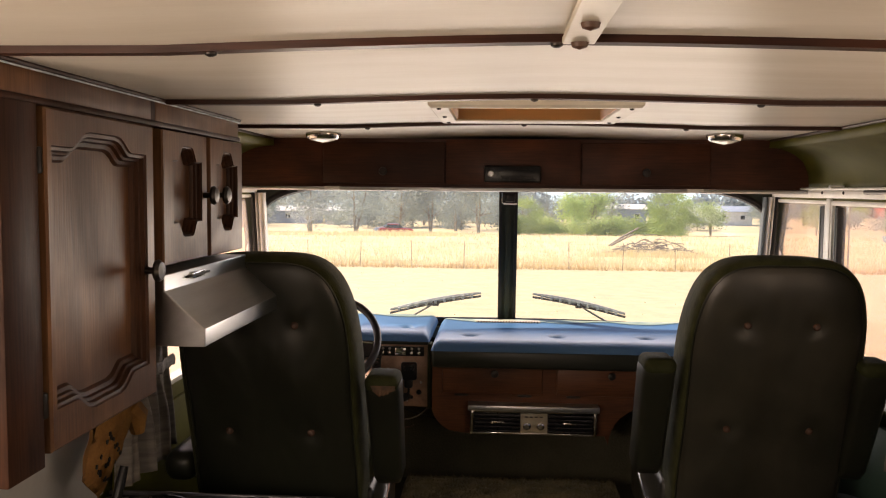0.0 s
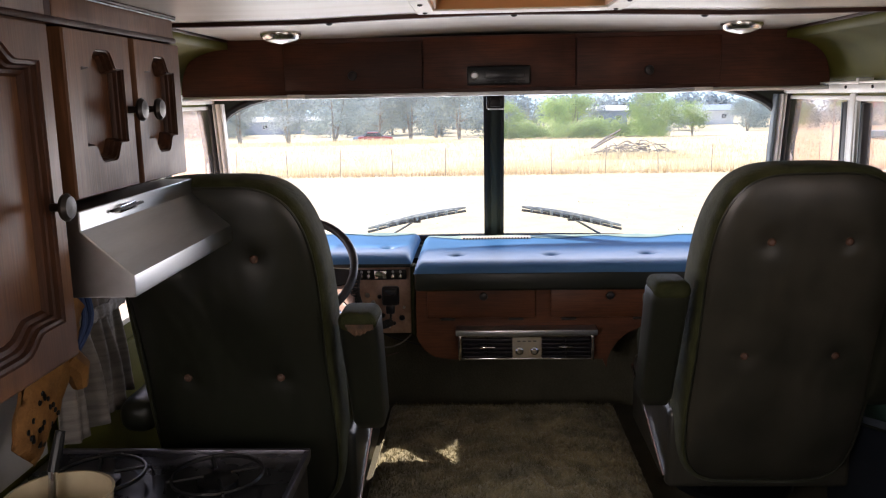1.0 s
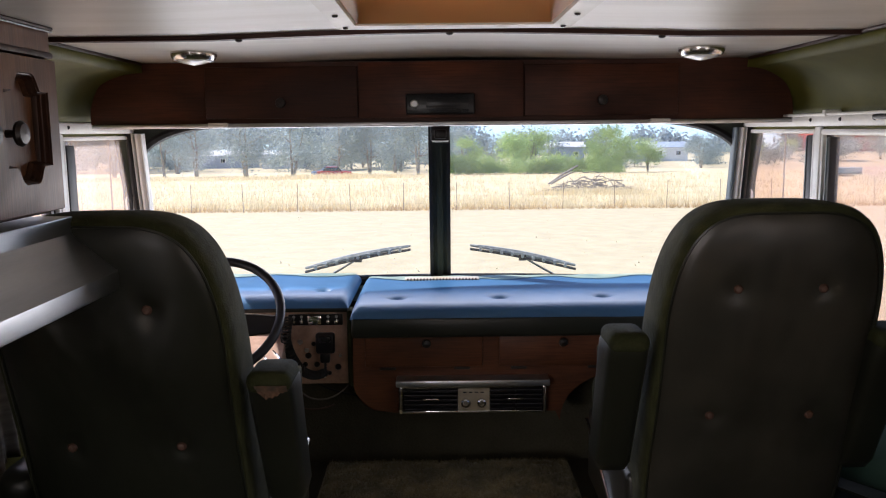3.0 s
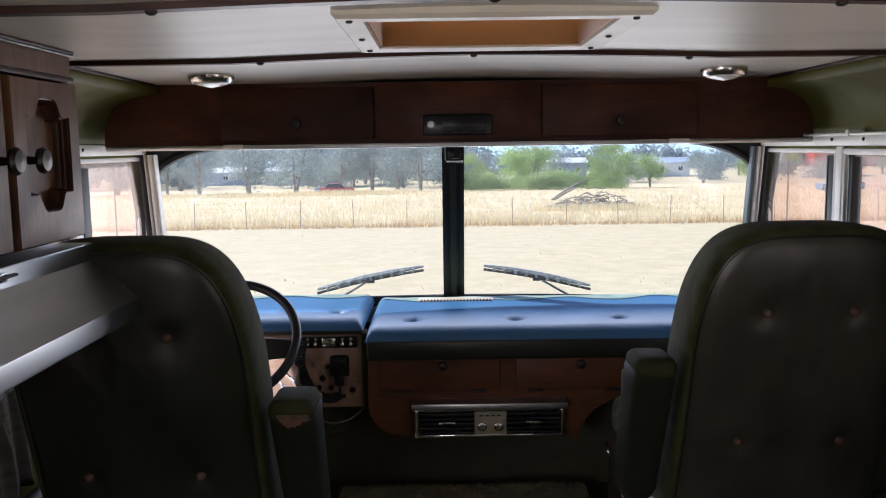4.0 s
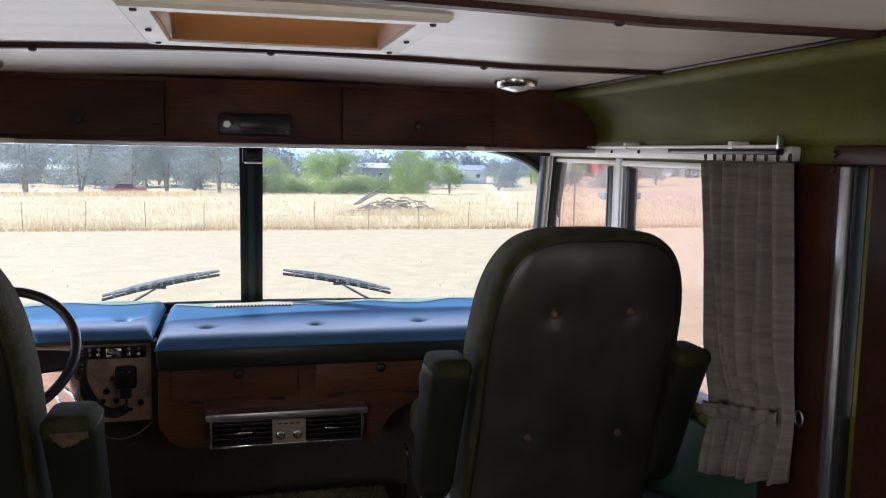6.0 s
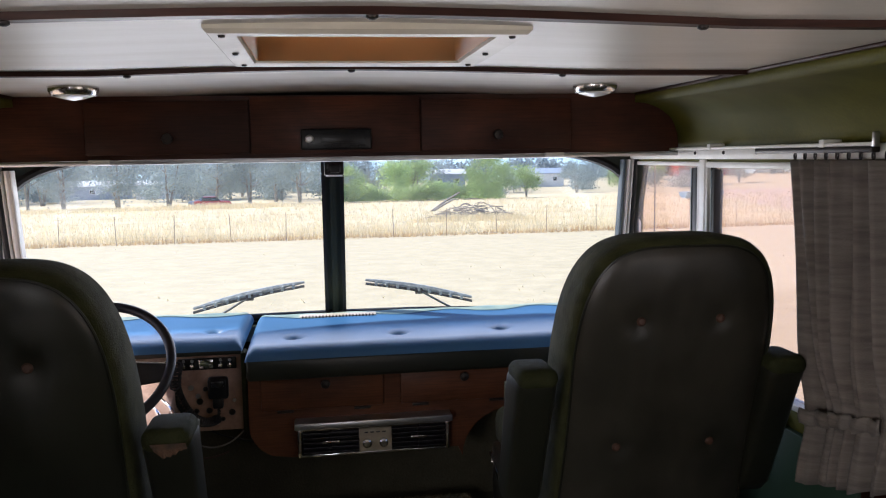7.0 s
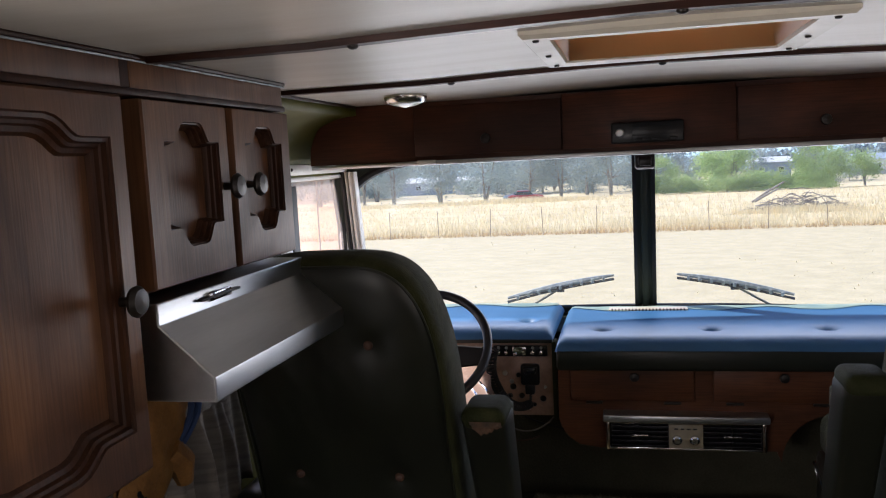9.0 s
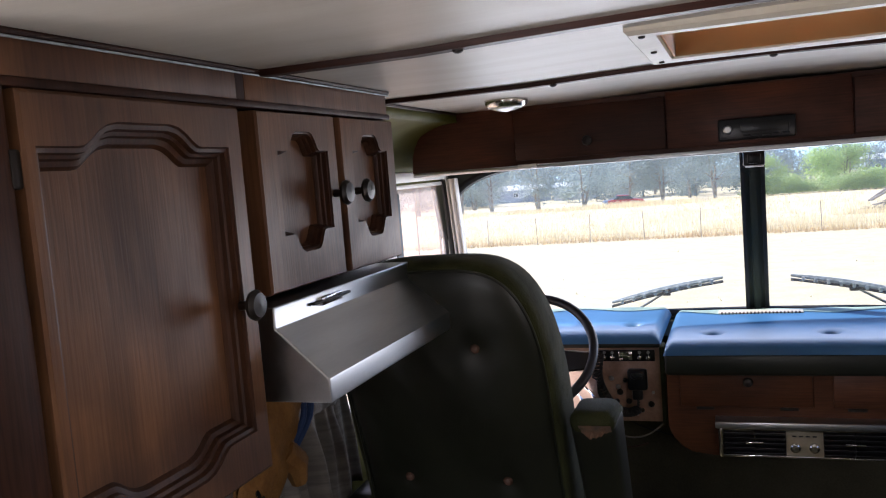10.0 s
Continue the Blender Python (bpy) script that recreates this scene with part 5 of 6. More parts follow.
hook = thing("tie_back_hook", "small metal curtain tie-back ring on the wood panel", "hook")
part("plate", box(XR - 0.026, 2.088, 1.150, XR - 0.0205, 2.112, 1.178, 0.002), BRONZE, hook)
part("ring", tube([(XR - 0.034, 2.100 + 0.013 * math.cos(a), 1.162 + 0.016 * math.sin(a)) for a in (k * math.tau / 16 for k in range(16))], 0.003, 6, closed=True), ALUMINIUM, hook)

# dark wood panel and door frame on the right
tagged(part("wall_panel_right", box(XR - 0.020, 2.045, 0.0, XR - 0.001, 2.245, 1.699, 0.003), DARK_WOOD), "dark stained wood panel beside the curtain", "wall panel", kind="structure")
tagged(part("door_head_trim", box(XR - 0.028, 1.30, 1.700, XR - 0.001, 2.060, 1.738, 0.006), DARK_WOOD), "dark wood trim with screws over the door", "trim", kind="structure")
door = thing("door_1", "dark wood entrance door standing just ajar in an aluminium frame", "door", kind="structure")
part("leaf", box(XR - 0.022, 1.26, 0.0, XR - 0.001, 1.952, 1.699, 0.004), DARK_WOOD, door)
part("jamb_strip", box(XR - 0.034, 2.000, 0.0, XR - 0.001, 2.030, 1.698, 0.006), ALUMINIUM, door, "dull aluminium strip")
part("jamb_strip", box(XR - 0.028, 1.984, 0.0, XR - 0.002, 1.996, 1.698, 0.004), BLACK_RUBBER, door)
part("jamb_strip", box(XR - 0.030, 2.031, 0.0, XR - 0.002, 2.044, 1.698, 0.004), VALANCE_WOOD, door)
for y, z in ((2.05, 1.722), (2.052, 1.690)):
    part("screw", lathe([(0.0, 0.0), (0.007, 0.0), (0.005, 0.005), (0.0, 0.006)], (XR - 0.028, y, z), (-1, 0, 0), n=10), BRONZE, door)
for xw, s in ((XR, 1), (XL, -1)):
    x0, x1 = sorted((xw - s * 0.062, xw - s * 0.001))
    ledge = thing("window_ledge", "blue-green vinyl ledge below the side window", "window ledge", kind="structure")
    part("ledge_pad", box(x0, 2.60 if s > 0 else 2.95, 1.015, x1, 3.70, 1.058, 0.014, 4), DASH_VINYL, ledge)
    part("door_card", box(min(xw - s * 0.02, xw - s * 0.001), 2.26, 0.402, max(xw - s * 0.02, xw - s * 0.001), 3.70, 1.012, 0.006), DOOR_CARD if s > 0 else GREEN_VINYL, ledge, "green vinyl side panel")

# box that fills the blue-black mass between the chair's seat and the wall
wheel_box = thing("wheel_box", "dark navy vinyl-covered box beside the passenger chair", "wheel box")
part("cover", prism([(2.262, 0.402), (2.80, 0.402), (2.80, 0.725), (2.38, 0.832), (2.262, 0.850)], "x", 0.992, 1.0985, 0.012), NAVY_VINYL, wheel_box)
part("seam", tube([(1.0, 2.270, 0.852), (1.0, 2.38, 0.834), (1.0, 2.79, 0.730)], 0.004, 6), SEAT_VINYL, wheel_box)

# ---- outdoors ----
def ground_z(y):
    if y < 150:
        return -0.85 - 0.0305 * y
    return -5.425 + 0.0021 * (y - 150) if y < 255 else -5.2045 - 0.05 * (y - 255)


STRAW = mat("dry mown grass", (0.665, 0.57, 0.365), 0.95, second=(0.50, 0.43, 0.265), scale=1.6, amount=0.55, bump=0.3, bump_scale=18, fine=0.5)
FIELD = mat("tall dry grass", (0.74, 0.63, 0.41), 0.95, second=(0.65, 0.52, 0.31), scale=0.22, amount=0.9, bump=0.8, bump_scale=5, fine=0.35)
BLADE = leafy("dry grass blades", (0.86, 0.76, 0.51), (0.74, 0.60, 0.36), 0.0)
RUSTY_BLADE = leafy("rust-brown grass blades", (0.56, 0.38, 0.19), (0.66, 0.50, 0.28), 0.0)
DIRT = mat("pale red dirt", (0.54, 0.43, 0.34), 0.95, second=(0.46, 0.34, 0.26), scale=0.2, amount=0.8, bump=0.5, bump_scale=6, fine=0.3)
# gum leaves are lighter and bluer than life to paint in aerial haze
LEAF_GREY_HAZE = leafy("grey-green gum leaves paled as haze", (0.365, 0.430, 0.415), (0.275, 0.340, 0.335), 0.16, 0.65)
LEAF_GREEN = leafy("fresh green leaves", (0.44, 0.56, 0.24), (0.31, 0.43, 0.18), 0.2, 0.6)
# blue-grey here is painted distance haze, not leaf colour
LEAF_FAR_HAZE = leafy("distant leaves tinted blue-grey as haze", (0.325, 0.390, 0.420), (0.270, 0.335, 0.365), 0.0, 0.6)
BARK = mat("pale gum bark", (0.42, 0.38, 0.33), 0.9, second=(0.16, 0.13, 0.10), scale=1.5, amount=0.8, bump=0.4, bump_scale=12)
POST_IRON = mat("rusty fence iron", (0.27, 0.21, 0.16), 0.8, scale=10, bump=0.2)
DEAD_WOOD = mat("grey dead wood", (0.31, 0.275, 0.24), 0.9, second=(0.18, 0.155, 0.13), scale=6, bump=0.4)
CAR_RED = mat("faded red car paint", (0.50, 0.045, 0.030), 0.3, scale=3, coat=0.4)
BARN_RED = mat("red painted sheet walls", (0.48, 0.085, 0.08), 0.6, scale=2, bump=0.2, bump_scale=20)
SHED_WHITE = mat("white sheet metal", (0.66, 0.68, 0.70), 0.5, scale=1.5, bump=0.2, bump_scale=15)
SHED_BLUE = mat("blue-grey sheet metal", (0.32, 0.39, 0.50), 0.5, scale=1.5, bump=0.2, bump_scale=15)
BOAT_BLUE = mat("pale blue hull paint", (0.20, 0.36, 0.50), 0.35, scale=3)
DARK_GLASS = mat("dark window glass", (0.015, 0.018, 0.022), 0.1, scale=5)

bm = bmesh.new()
xs_g = (-2500, -400, -100, -30, 0, 30, 100, 400, 2500)
ys_g = (-400, -60, 0, 40, 100, 150, 255, 400, 2600)
gv = [[bm.verts.new((x, y, ground_z(y))) for x in xs_g] for y in ys_g]
for j in range(len(ys_g) - 1):
    for i in range(len(xs_g) - 1):
        bm.faces.new((gv[j][i], gv[j][i + 1], gv[j + 1][i + 1], gv[j + 1][i]))
tagged(part("ground", bm, STRAW), "dry straw-coloured mown grass field", "ground", kind="structure")


def patch(name, pts, material, lift, label):
    bm = bmesh.new()
    bm.faces.new([bm.verts.new((x, y, ground_z(y) + lift)) for x, y in pts])
    bm.normal_update()
    if bm.faces[:][0].normal.z < 0:
        bmesh.ops.reverse_faces(bm, faces=bm.faces)
    return tagged(part(name, bm, material), label, "ground", kind="structure")


patch("ground_field", [(-140, 40.5), (26, 42.5), (60, 150), (-220, 150)], FIELD, 0.02, "uncut golden grass beyond the fence")
patch("ground_dirt", [(26, -20), (300, -20), (300, 149), (70, 149), (27.5, 42)], DIRT, 0.02, "pale reddish dirt yard beside the field")
patch("ground_dirt_left", [(-300, -20), (-9, -20), (-14, 25), (-90, 39.5), (-300, 39.5)], DIRT, 0.02, "pale reddish dirt track beside the coach")

# uncut grass as blades
rg = random.Random(11)
verts, faces = [], []
for k in range(16000):
    y = 41.5 + 75 * rg.random() ** 1.9
    x = rg.uniform(-0.95, 0.55) * (y + 20) if y > 44 else rg.uniform(-45, 25)
    h0 = 0.28 + 0.28 * (noise.noise((x * 0.15, y * 0.12, 0)) + 0.6)
    gz = ground_z(y)
    for b in range(4):
        a = rg.uniform(0, math.tau)
        bx, by = x + rg.uniform(-0.25, 0.25), y + rg.uniform(-0.25, 0.25)
        w, h = rg.uniform(0.010, 0.026), h0 * rg.uniform(0.6, 1.15)
        lx, ly = rg.uniform(-0.15, 0.15), rg.uniform(-0.15, 0.15)
        n0 = len(verts)
        verts += [(bx - w * math.cos(a), by - w * math.sin(a), gz), (bx + w * math.cos(a), by + w * math.sin(a), gz), (bx + lx, by + ly, gz + h)]
        faces.append((n0, n0 + 1, n0 + 2))
# thicker tufts by the trees and round the heap
for cx, cy, rx, ry, n, hh in ((-12.0, 102.5, 8.0, 2.0, 2600, 0.8), (10.0, 54.2, 3.6, 0.9, 1500, 0.55), (-30.0, 100.0, 16.0, 3.0, 2200, 0.6)):
    for k in range(n):
        x, y = cx + rx * rg.gauss(0, 0.55), cy + ry * rg.gauss(0, 0.6)
        gz, a, w, h = ground_z(y), rg.uniform(0, math.tau), rg.uniform(0.02, 0.05), hh * rg.uniform(0.5, 1.1)
        n0 = len(verts)
        verts += [(x - w * math.cos(a), y - w * math.sin(a), gz), (x + w * math.cos(a), y + w * math.sin(a), gz), (x + rg.uniform(-0.2, 0.2), y + rg.uniform(-0.2, 0.2), gz + h)]
        faces.append((n0, n0 + 1, n0 + 2))
me = bpy.data.meshes.new("tall_grass")
me.from_pydata(verts, [], faces)
me.materials.append(BLADE)
tagged(new("tall_grass", me), "uncut golden dry grass beyond the fence", "grass", kind="stuff")
# stubble and litter on the mown ground
verts, faces = [], []
for k in range(1000):
    y = 6 + 33 * rg.random() ** 1.3
    x = rg.uniform(-0.9, 0.8) * (y + 3)
    gz = ground_z(y)
    a, w, h = rg.uniform(0, math.tau), rg.uniform(0.01, 0.035), rg.uniform(0.02, 0.06)
    n0 = len(verts)
    verts += [(x - w * math.cos(a), y - w * math.sin(a), gz), (x + w * math.cos(a), y + w * math.sin(a), gz), (x + rg.uniform(-0.04, 0.04), y + rg.uniform(-0.04, 0.04), gz + h)]
    faces.append((n0, n0 + 1, n0 + 2))
me = bpy.data.meshes.new("grass_stubble")
me.from_pydata(verts, [], faces)
me.materials.append(BLADE)
tagged(new("grass_stubble", me), "short dry stubble on the mown field", "grass", kind="stuff")

# rusty uncut strip at the foot of the fence
verts, faces = [], []
for k in range(5200):
    x, y = rg.uniform(-44, 26), 40.25 + 1.1 * rg.random() ** 1.5
    gz, a, w, h = ground_z(y), rg.uniform(0, math.tau), rg.uniform(0.012, 0.03), rg.uniform(0.12, 0.42) * (0.8 + 0.7 * noise.noise((x * 0.35, 0, 5)))
    n0 = len(verts)
    verts += [(x - w * math.cos(a), y - w * math.sin(a), gz), (x + w * math.cos(a), y + w * math.sin(a), gz), (x + rg.uniform(-0.12, 0.12), y + rg.uniform(-0.12, 0.12), gz + h)]
    faces.append((n0, n0 + 1, n0 + 2))
me = bpy.data.meshes.new("fence_grass")
me.from_pydata(verts, [], faces)
me.materials.append(RUSTY_BLADE)
tagged(new("fence_grass", me), "rust-brown dry grass along the foot of the fence", "grass", kind="stuff")

# wire fence on thin iron posts
fence = thing("wire_fence", "wire fence on thin iron posts across the field", "fence")
post_me = None
for k in range(-14, 11):
    x = 0.87 + 2.53 * k
    y = 40.2 + 0.03 * abs(x) * (x > 0) + 0.12 * math.sin(k * 2.1)
    if post_me is None:
        ob = part("post", lathe([(0.0, 0.0), (0.015, 0.0), (0.015, 1.36), (0.0, 1.37)], n=6), POST_IRON, fence)
        post_me = ob.data
    else:
        ob = new("post", post_me)
        ob.parent = fence
    ob.matrix_local = pose(x, y, ground_z(y) - 0.02, math.sin(k * 5.3) * 1.5, math.sin(k * 3.7) * 2.0)
for h in (0.35, 0.7, 1.0, 1.25):
    part("wire", tube([(0.87 + 2.53 * k, 40.2 + 0.03 * abs(0.87 + 2.53 * k) * (k >= 0), ground_z(40.3) + h) for k in range(-14, 11, 4)], 0.0015, 4), POST_IRON, fence)


def gum_tree(name, seed, height, spread, leaf_mat, leaves, label, bare=0.35, leaf=0.42):
    """Forked trunk with limbs, and leaf clumps gathered at the limb ends."""
    rg = random.Random(seed)
    tree = thing(name, label, "tree", "trees")
    bm = bmesh.new()
    tips = []
    for f in range(rg.choice((1, 2, 2, 3))):
        a = rg.uniform(0, math.tau)
        lean = rg.uniform(0.03, 0.16) * height
        top = Vector((math.cos(a) * lean, math.sin(a) * lean, height * rg.uniform(0.7, 0.9)))
        pts = [Vector((0.15 * f, 0, -0.3)) + (top - Vector((0, 0, 0))) * q + Vector((rg.uniform(-0.2, 0.2), rg.uniform(-0.2, 0.2), 0)) * q for q in (0, 0.25, 0.5, 0.75, 1.0)]
        r0 = height * 0.020
        tube(pts, [r0, r0 * 0.8, r0 * 0.6, r0 * 0.4, r0 * 0.15], 7, bm=bm)
        for q in range(7):
            t = rg.uniform(bare, 1.0)
            i = min(3, int(t * 4))
            p = pts[i].lerp(pts[i + 1], t * 4 - i)
            b = rg.uniform(0, math.tau)
            ln = spread * rg.uniform(0.45, 1.0) * (1.15 - 0.5 * t)
            e = p + Vector((math.cos(b) * ln, math.sin(b) * ln, ln * rg.uniform(0.15, 0.8)))
            m = p.lerp(e, 0.55) + Vector((0, 0, ln * 0.08))
            tube([p, m, e], [r0 * 0.35, r0 * 0.22, r0 * 0.07], 5, bm=bm)
            tips += [e, m.lerp(e, 0.5), e + Vector((rg.uniform(-1, 1), rg.uniform(-1, 1), rg.uniform(-0.5, 0.6))) * spread * 0.2]
        tips.append(pts[-1])
    part("trunk", bm, BARK, tree, "pale bark")
    verts, faces = [], []
    for k in range(leaves):
        c = tips[rg.randrange(len(tips))]
        d = Vector((rg.gauss(0, 1), rg.gauss(0, 1), rg.gauss(0, 0.8) - 0.35)) * spread * 0.24
        p = c + d
        if p.z < 0.25:
            p.z = 0.25 + rg.random() * 0.4
        u = Vector((rg.gauss(0, 1), rg.gauss(0, 1), rg.gauss(0, 1))).normalized()
        w = u.orthogonal().normalized()
        s1, s2 = leaf * rg.uniform(0.5, 1.2), leaf * rg.uniform(0.18, 0.4)
        n0 = len(verts)
        verts += [p - u * s1, p + w * s2, p + u * s1, p - w * s2]
        faces.append((n0, n0 + 1, n0 + 2, n0 + 3))
    me = bpy.data.meshes.new("crown")
    me.from_pydata(verts, [], faces)
    me.materials.append(leaf_mat)
    crown = new("crown", me)
    crown.parent = tree
    return tree


gums = [gum_tree("gum_tree", 20 + k, 9.5, 3.6, LEAF_GREY_HAZE, 3900, "tall grey-green gum tree with pale forked trunk", 0.22, 0.22) for k in range(4)]
wisp = [gum_tree("gum_tree", 40 + k, 10.0, 3.0, LEAF_GREY_HAZE, 3200, "thin sparse gum tree with bare pale limbs", 0.35, 0.22) for k in range(2)]
greens = [gum_tree("green_tree", 60 + k, 6.5, 2.6, LEAF_GREEN, 4200, "rounded bright green tree at the field's edge", 0.25, 0.19) for k in range(3)]
bushes = [gum_tree("bush", 80 + k, 2.6, 2.4, LEAF_GREEN, 3600, "low bright green bush along the field's edge", 0.02, 0.17) for k in range(2)]
scrub = [gum_tree("bush", 90 + k, 3.4, 3.0, LEAF_GREY_HAZE, 2600, "grey-green scrub among the gum trees", 0.02, 0.24) for k in range(2)]
used = set()


def plant(tree, x, y, size, turn):
    m = pose(x, y, ground_z(y), 0, 0, turn) @ Matrix.Scale(size, 4)
    if tree.name not in used:
        used.add(tree.name)
        tree.matrix_world = m
        return
    c = copy_thing(tree, pose(x, y, ground_z(y), 0, 0, turn))
    c.scale = (size, size, size)


rg = random.Random(4)
for k in range(62):
    x = -140 + k * 2.4 + rg.uniform(-1.2, 1.2)
    if x > 3:
        break
    if -0.30 < x / 140 < -0.15 and k % 3 != 0:
        continue
    y = rg.uniform(124, 170) if k % 3 else rg.uniform(112, 124)
    plant((gums + wisp)[rg.choice((0, 1, 2, 3, 0, 1, 2, 3, 4, 5))], x * y / 140, y, rg.uniform(0.8, 1.25), rg.uniform(0, 360))
for k, (x, y, sz) in enumerate(((4, 138, 0.8), (9, 150, 0.85), (15, 160, 0.75), (22, 165, 0.9), (33, 170, 0.8), (47, 150, 0.8), (54, 175, 0.7), (66, 185, 0.8), (80, 170, 0.8), (95, 180, 0.9), (112, 175, 0.9))):
    plant(gums[k % 4], x, y, sz, k * 77)
for k, (x, y, sz) in enumerate(((11, 122, 1.0), (14, 125, 1.15), (23, 118, 1.0), (26, 120, 0.9), (30.5, 122, 0.85), (5, 126, 0.8), (50, 135, 0.8), (76, 182, 0.8))):
    plant(greens[k % 3], x, y, sz, k * 61)
for k in range(13):
    plant(bushes[k % 2], 3.0 + k * 1.75 + rg.uniform(-0.6, 0.6), rg.uniform(114, 119), rg.uniform(0.7, 1.0), rg.uniform(0, 360))
for k in range(40):
    y = rg.uniform(150, 195)
    plant(scrub[k % 2], (-118 + k * 3.05 + rg.uniform(-1, 1)) * y / 150, y, rg.uniform(0.8, 1.5), rg.uniform(0, 360))
for k, (x, y, sz) in enumerate(((31, 150, 0.9), (37, 158, 1.0), (52, 162, 0.9), (60, 150, 1.1), (72, 160, 1.0), (84, 175, 1.2))):
    plant(scrub[k % 2], x, y, sz, k * 50)


# far woods that close the view behind the gum trees, coloured as if seen through haze
verts, faces = [], []
for k in range(260):
    x = rg.uniform(-190, 170)
    y = rg.uniform(228, 262)
    h = (rg.uniform(9, 15) if x < 12 else rg.uniform(2.5, 6.5))
    r = h * rg.uniform(0.30, 0.5)
    gz = ground_z(y)
    for q in range(120):
        d = Vector((rg.gauss(0, 0.5), rg.gauss(0, 0.5), rg.gauss(0, 0.5)))
        p = Vector((x, y, gz + h * 0.55)) + Vector((d.x * r, d.y * r, d.z * h * 0.55))
        p.z = max(p.z, gz + 0.3)
        u = Vector((rg.gauss(0, 1), rg.gauss(0, 1), rg.gauss(0, 1))).normalized()
        w = u.orthogonal().normalized()
        s1, s2 = rg.uniform(0.4, 0.9), rg.uniform(0.25, 0.5)
        n0 = len(verts)
        verts += [p - u * s1, p + w * s2, p + u * s1, p - w * s2]
        faces.append((n0, n0 + 1, n0 + 2, n0 + 3))
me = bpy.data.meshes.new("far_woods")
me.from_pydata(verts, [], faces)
me.materials.append(LEAF_FAR_HAZE)
tagged(new("far_woods", me), "distant woods behind the farm, haze painted in blue-grey", "trees", kind="stuff")


def shed(name, x, y, w, d, h, walls, roof, label, panes=True):
    b = thing(name, label, "building", m=pose(x, y, ground_z(y)))
    part("walls", box(-w / 2, -d / 2, -0.3, w / 2, d / 2, h), walls, b)
    part("roof", prism([(-d / 2 - 0.4, h - 0.1), (d / 2 + 0.4, h - 0.1), (d / 2 + 0.4, h + 0.02), (0, h + d * 0.16), (-d / 2 - 0.4, h + 0.02)], "x", -w / 2 - 0.4, w / 2 + 0.4), roof, b)
    n = max(2, int(w / 3.2)) if panes else 0
    for k in range(n):
        cx = -w / 2 + w * (k + 0.5) / n
        wd = part("window", box(cx - 0.55, -d / 2 - 0.06, h * 0.42, cx + 0.55, -d / 2 + 0.02, h * 0.75, 0.02), SHED_WHITE, b)
        part("pane", box(cx - 0.45, -d / 2 - 0.08, h * 0.45, cx + 0.45, -d / 2 - 0.055, h * 0.72), DARK_GLASS, wd)
    return b


shed("farm_shed", -30.4, 168, 8, 5, 2.7, SHED_WHITE, SHED_WHITE, "white sheet-metal shed among the gum trees")
shed("farm_shed", -43, 172, 12, 6, 2.6, SHED_BLUE, SHED_WHITE, "blue-grey shed with pale roof among the trees")
shed("farm_shed", 26, 172, 7, 6, 3.6, SHED_BLUE, SHED_WHITE, "dark shed with a white roof behind bushes")
shed("farm_house", 48, 185, 12, 7, 3.0, SHED_WHITE, SHED_BLUE, "low white house behind distant trees")
shed("red_barn", 114, 240, 18, 10, 5.6, BARN_RED, SHED_WHITE, "large red sheet-walled barn with pale roof", False)


def parked_car(x, y, turn, paint, label):
    c = thing("parked_car", label, "car", m=pose(x, y, ground_z(y), 0, 0, turn))
    side = [(-2.2, 0.35), (2.2, 0.35), (2.25, 0.62), (2.05, 0.82), (1.0, 0.92), (-1.6, 0.95), (-2.2, 0.85), (-2.25, 0.6)]
    part("body", prism(side, "y", -0.85, 0.85, 0.06), paint, c)
    part("cabin", prism([(-1.5, 0.93), (0.95, 0.91), (0.35, 1.38), (-1.05, 1.40)], "y", -0.74, 0.74, 0.05), DARK_GLASS, c, "dark glazed cabin")
    part("roof", prism([(-1.1, 1.385), (0.4, 1.365), (0.32, 1.42), (-1.0, 1.44)], "y", -0.74, 0.74, 0.02), paint, c)
    for wx in (-1.4, 1.4):
        for wy in (-0.86, 0.70):
            t = part("tyre", lathe([(0.0, 0.0), (0.30, 0.0), (0.32, 0.03), (0.32, 0.13), (0.30, 0.16), (0.0, 0.16)], (wx, wy, 0.32), (0, 1, 0), n=18), BLACK_RUBBER, c)
            part("rim", lathe([(0.0, -0.01), (0.18, -0.01), (0.19, 0.0), (0.19, 0.165), (0.0, 0.17)], (wx, wy, 0.32), (0, 1, 0), n=14), ALUMINIUM, t)
    return c


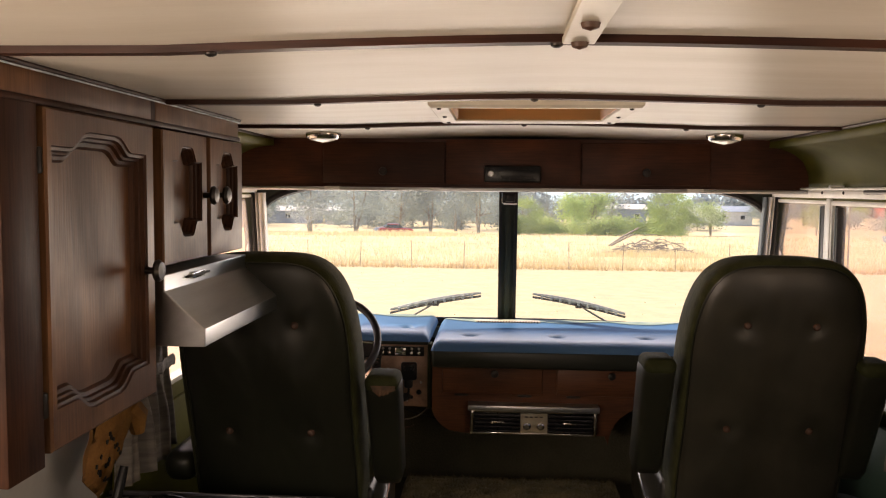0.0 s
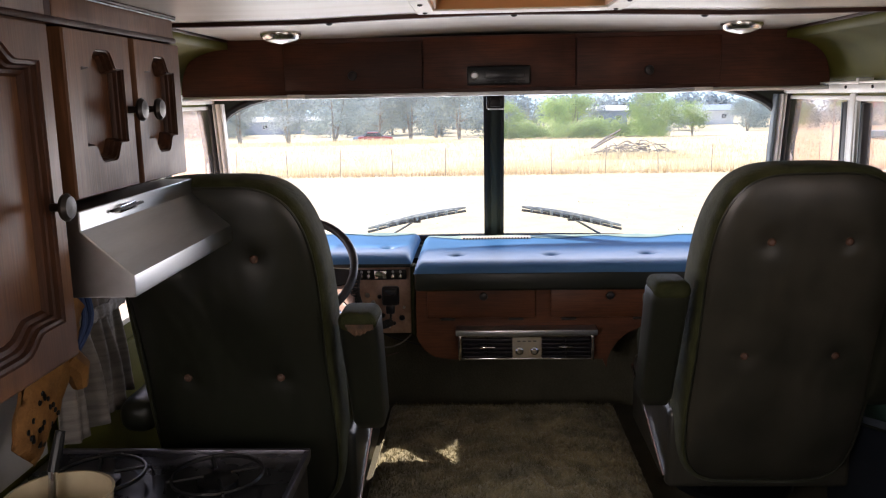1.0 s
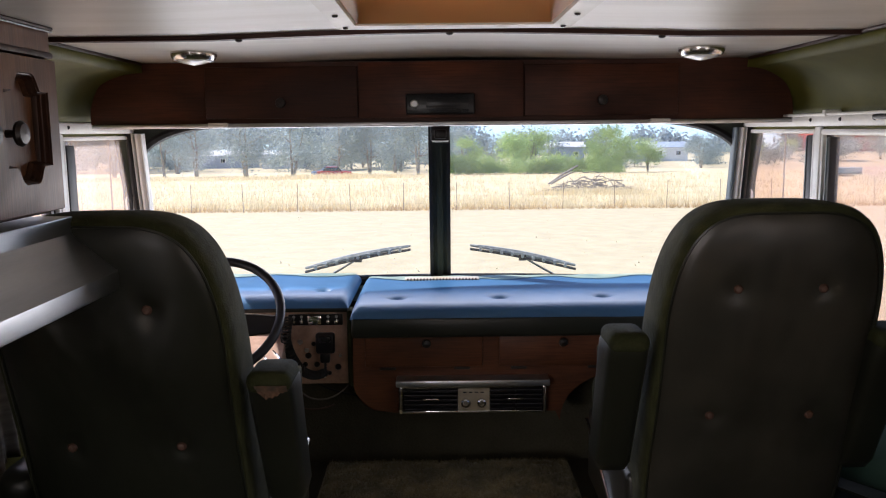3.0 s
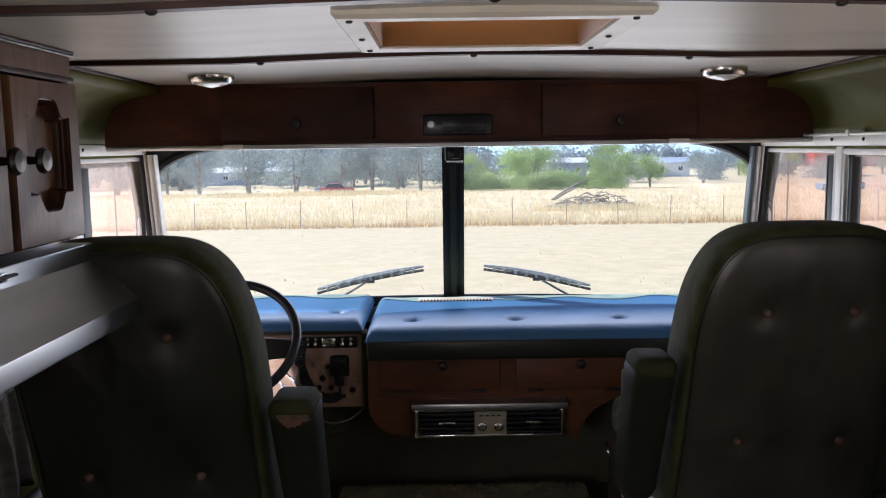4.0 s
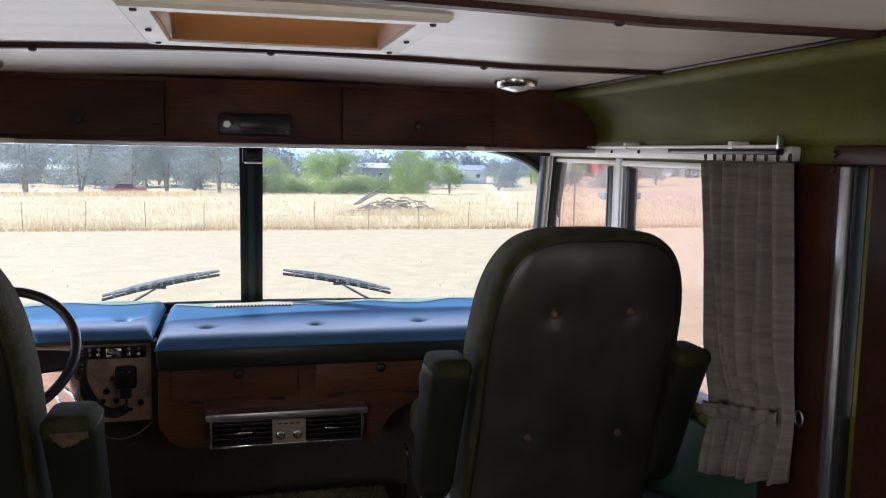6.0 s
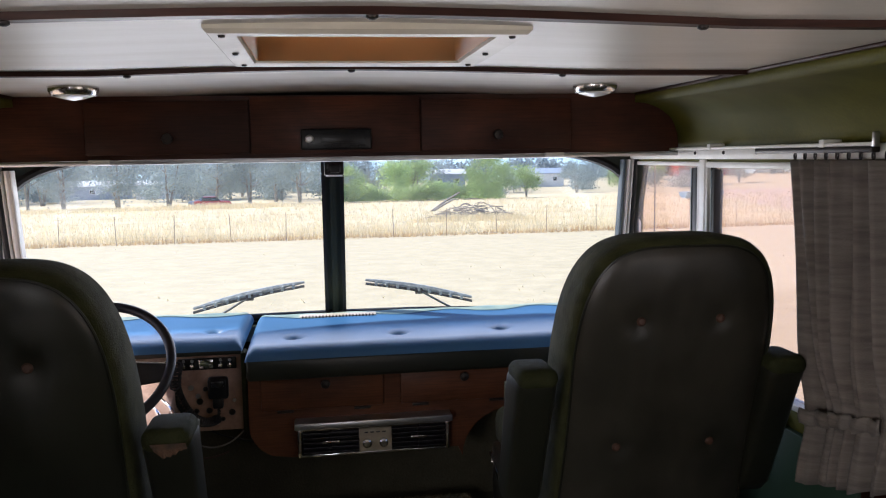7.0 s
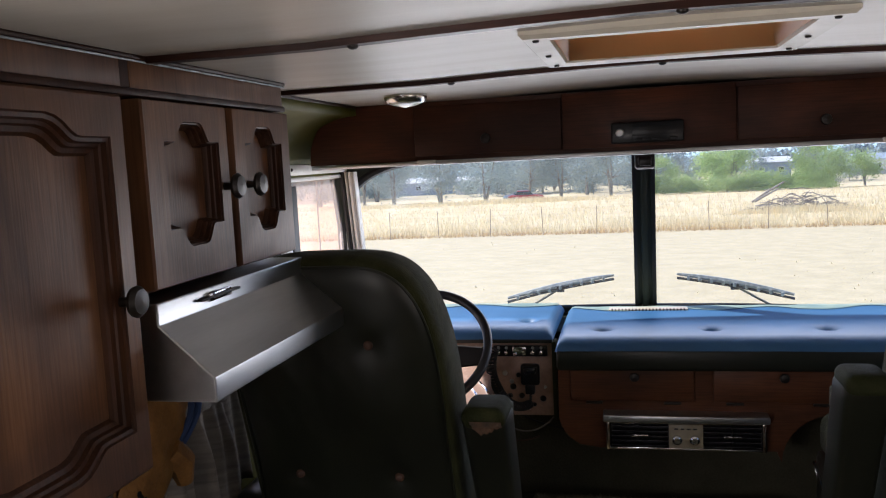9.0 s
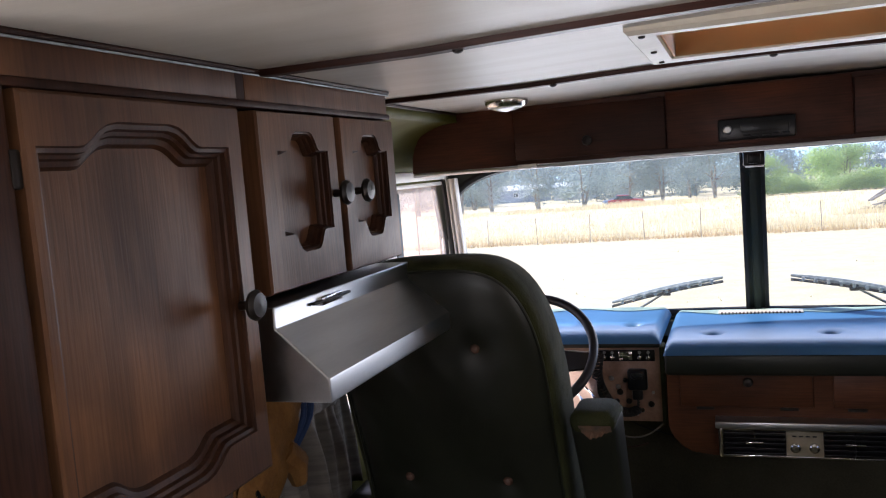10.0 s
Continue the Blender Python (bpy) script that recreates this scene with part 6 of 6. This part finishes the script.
parked_car(-13.0, 106, 8, CAR_RED, "faded red car parked in dry grass under the trees")
parked_car(-14.6, 113, 200, SHED_BLUE, "blue-grey car parked behind the red one")
boat = thing("boat", "small pale blue boat lying in the yard", "boat", m=pose(42, 88, ground_z(88), 0, 0, 10))
bm = loft([[(xx, yy * w, zz) for yy, zz in ((-1, 0.95), (-0.8, 0.45), (0, 0.2), (0.8, 0.45), (1, 0.95), (0, 0.85))] for xx, w in ((-2.6, 0.75), (-1.0, 0.95), (0.8, 0.9), (2.0, 0.5), (2.7, 0.04))])
part("hull", bm, BOAT_BLUE, boat)
part("cradle", box(-1.6, -0.6, 0.0, 1.4, 0.6, 0.22, 0.03), POST_IRON, boat)
pole = thing("yard_pole", "thin weathered pole standing in the yard", "pole")
part("shaft", lathe([(0.0, 0.0), (0.030, 0.0), (0.026, 5.5), (0.0, 5.5)], (12.19, 30.0, ground_z(30)), n=8), DEAD_WOOD, pole)
pole = thing("yard_pole", "thin weathered pole standing in the yard", "pole")
part("shaft", lathe([(0.0, 0.0), (0.030, 0.0), (0.026, 5.5), (0.0, 5.5)], (-11.5, 30.0, ground_z(30)), n=8), DEAD_WOOD, pole)

# heap of dead branches behind the fence
heap = thing("brush_heap", "heap of grey dead branches in the dry grass", "brush heap")
rg = random.Random(9)
HX, HY = 10.2, 56.0
for k in range(190):
    a = rg.uniform(0, math.tau)
    r = rg.random() ** 0.6
    cx, cy = HX + 3.0 * r * math.cos(a), HY + 1.2 * r * math.sin(a)
    h = 1.45 * (1 - r) + 0.15
    b, ln, up = rg.uniform(0, math.tau), rg.uniform(0.5, 1.5), rg.uniform(-0.1, 0.45)
    p = Vector((cx, cy, ground_z(cy) + h * rg.random()))
    d = Vector((math.cos(b), math.sin(b) * 0.5, up)) * ln
    part("branch", tube([p - d * 0.5, p + Vector((0, 0, 0.08)), p + d * 0.5], [0.034, 0.028, 0.008], 5), DEAD_WOOD, heap)
part("log", tube([(7.2, 55, ground_z(55) + 0.7), (8.0, 55, ground_z(55) + 1.25), (9.1, 55, ground_z(55) + 1.9)], [0.06, 0.07, 0.05], 8), DEAD_WOOD, heap)
part("log", tube([(7.3, 54.6, ground_z(55) + 0.75), (8.0, 54.6, ground_z(55) + 1.15), (8.7, 54.6, ground_z(55) + 1.5)], [0.07, 0.07, 0.05], 8), DEAD_WOOD, heap)
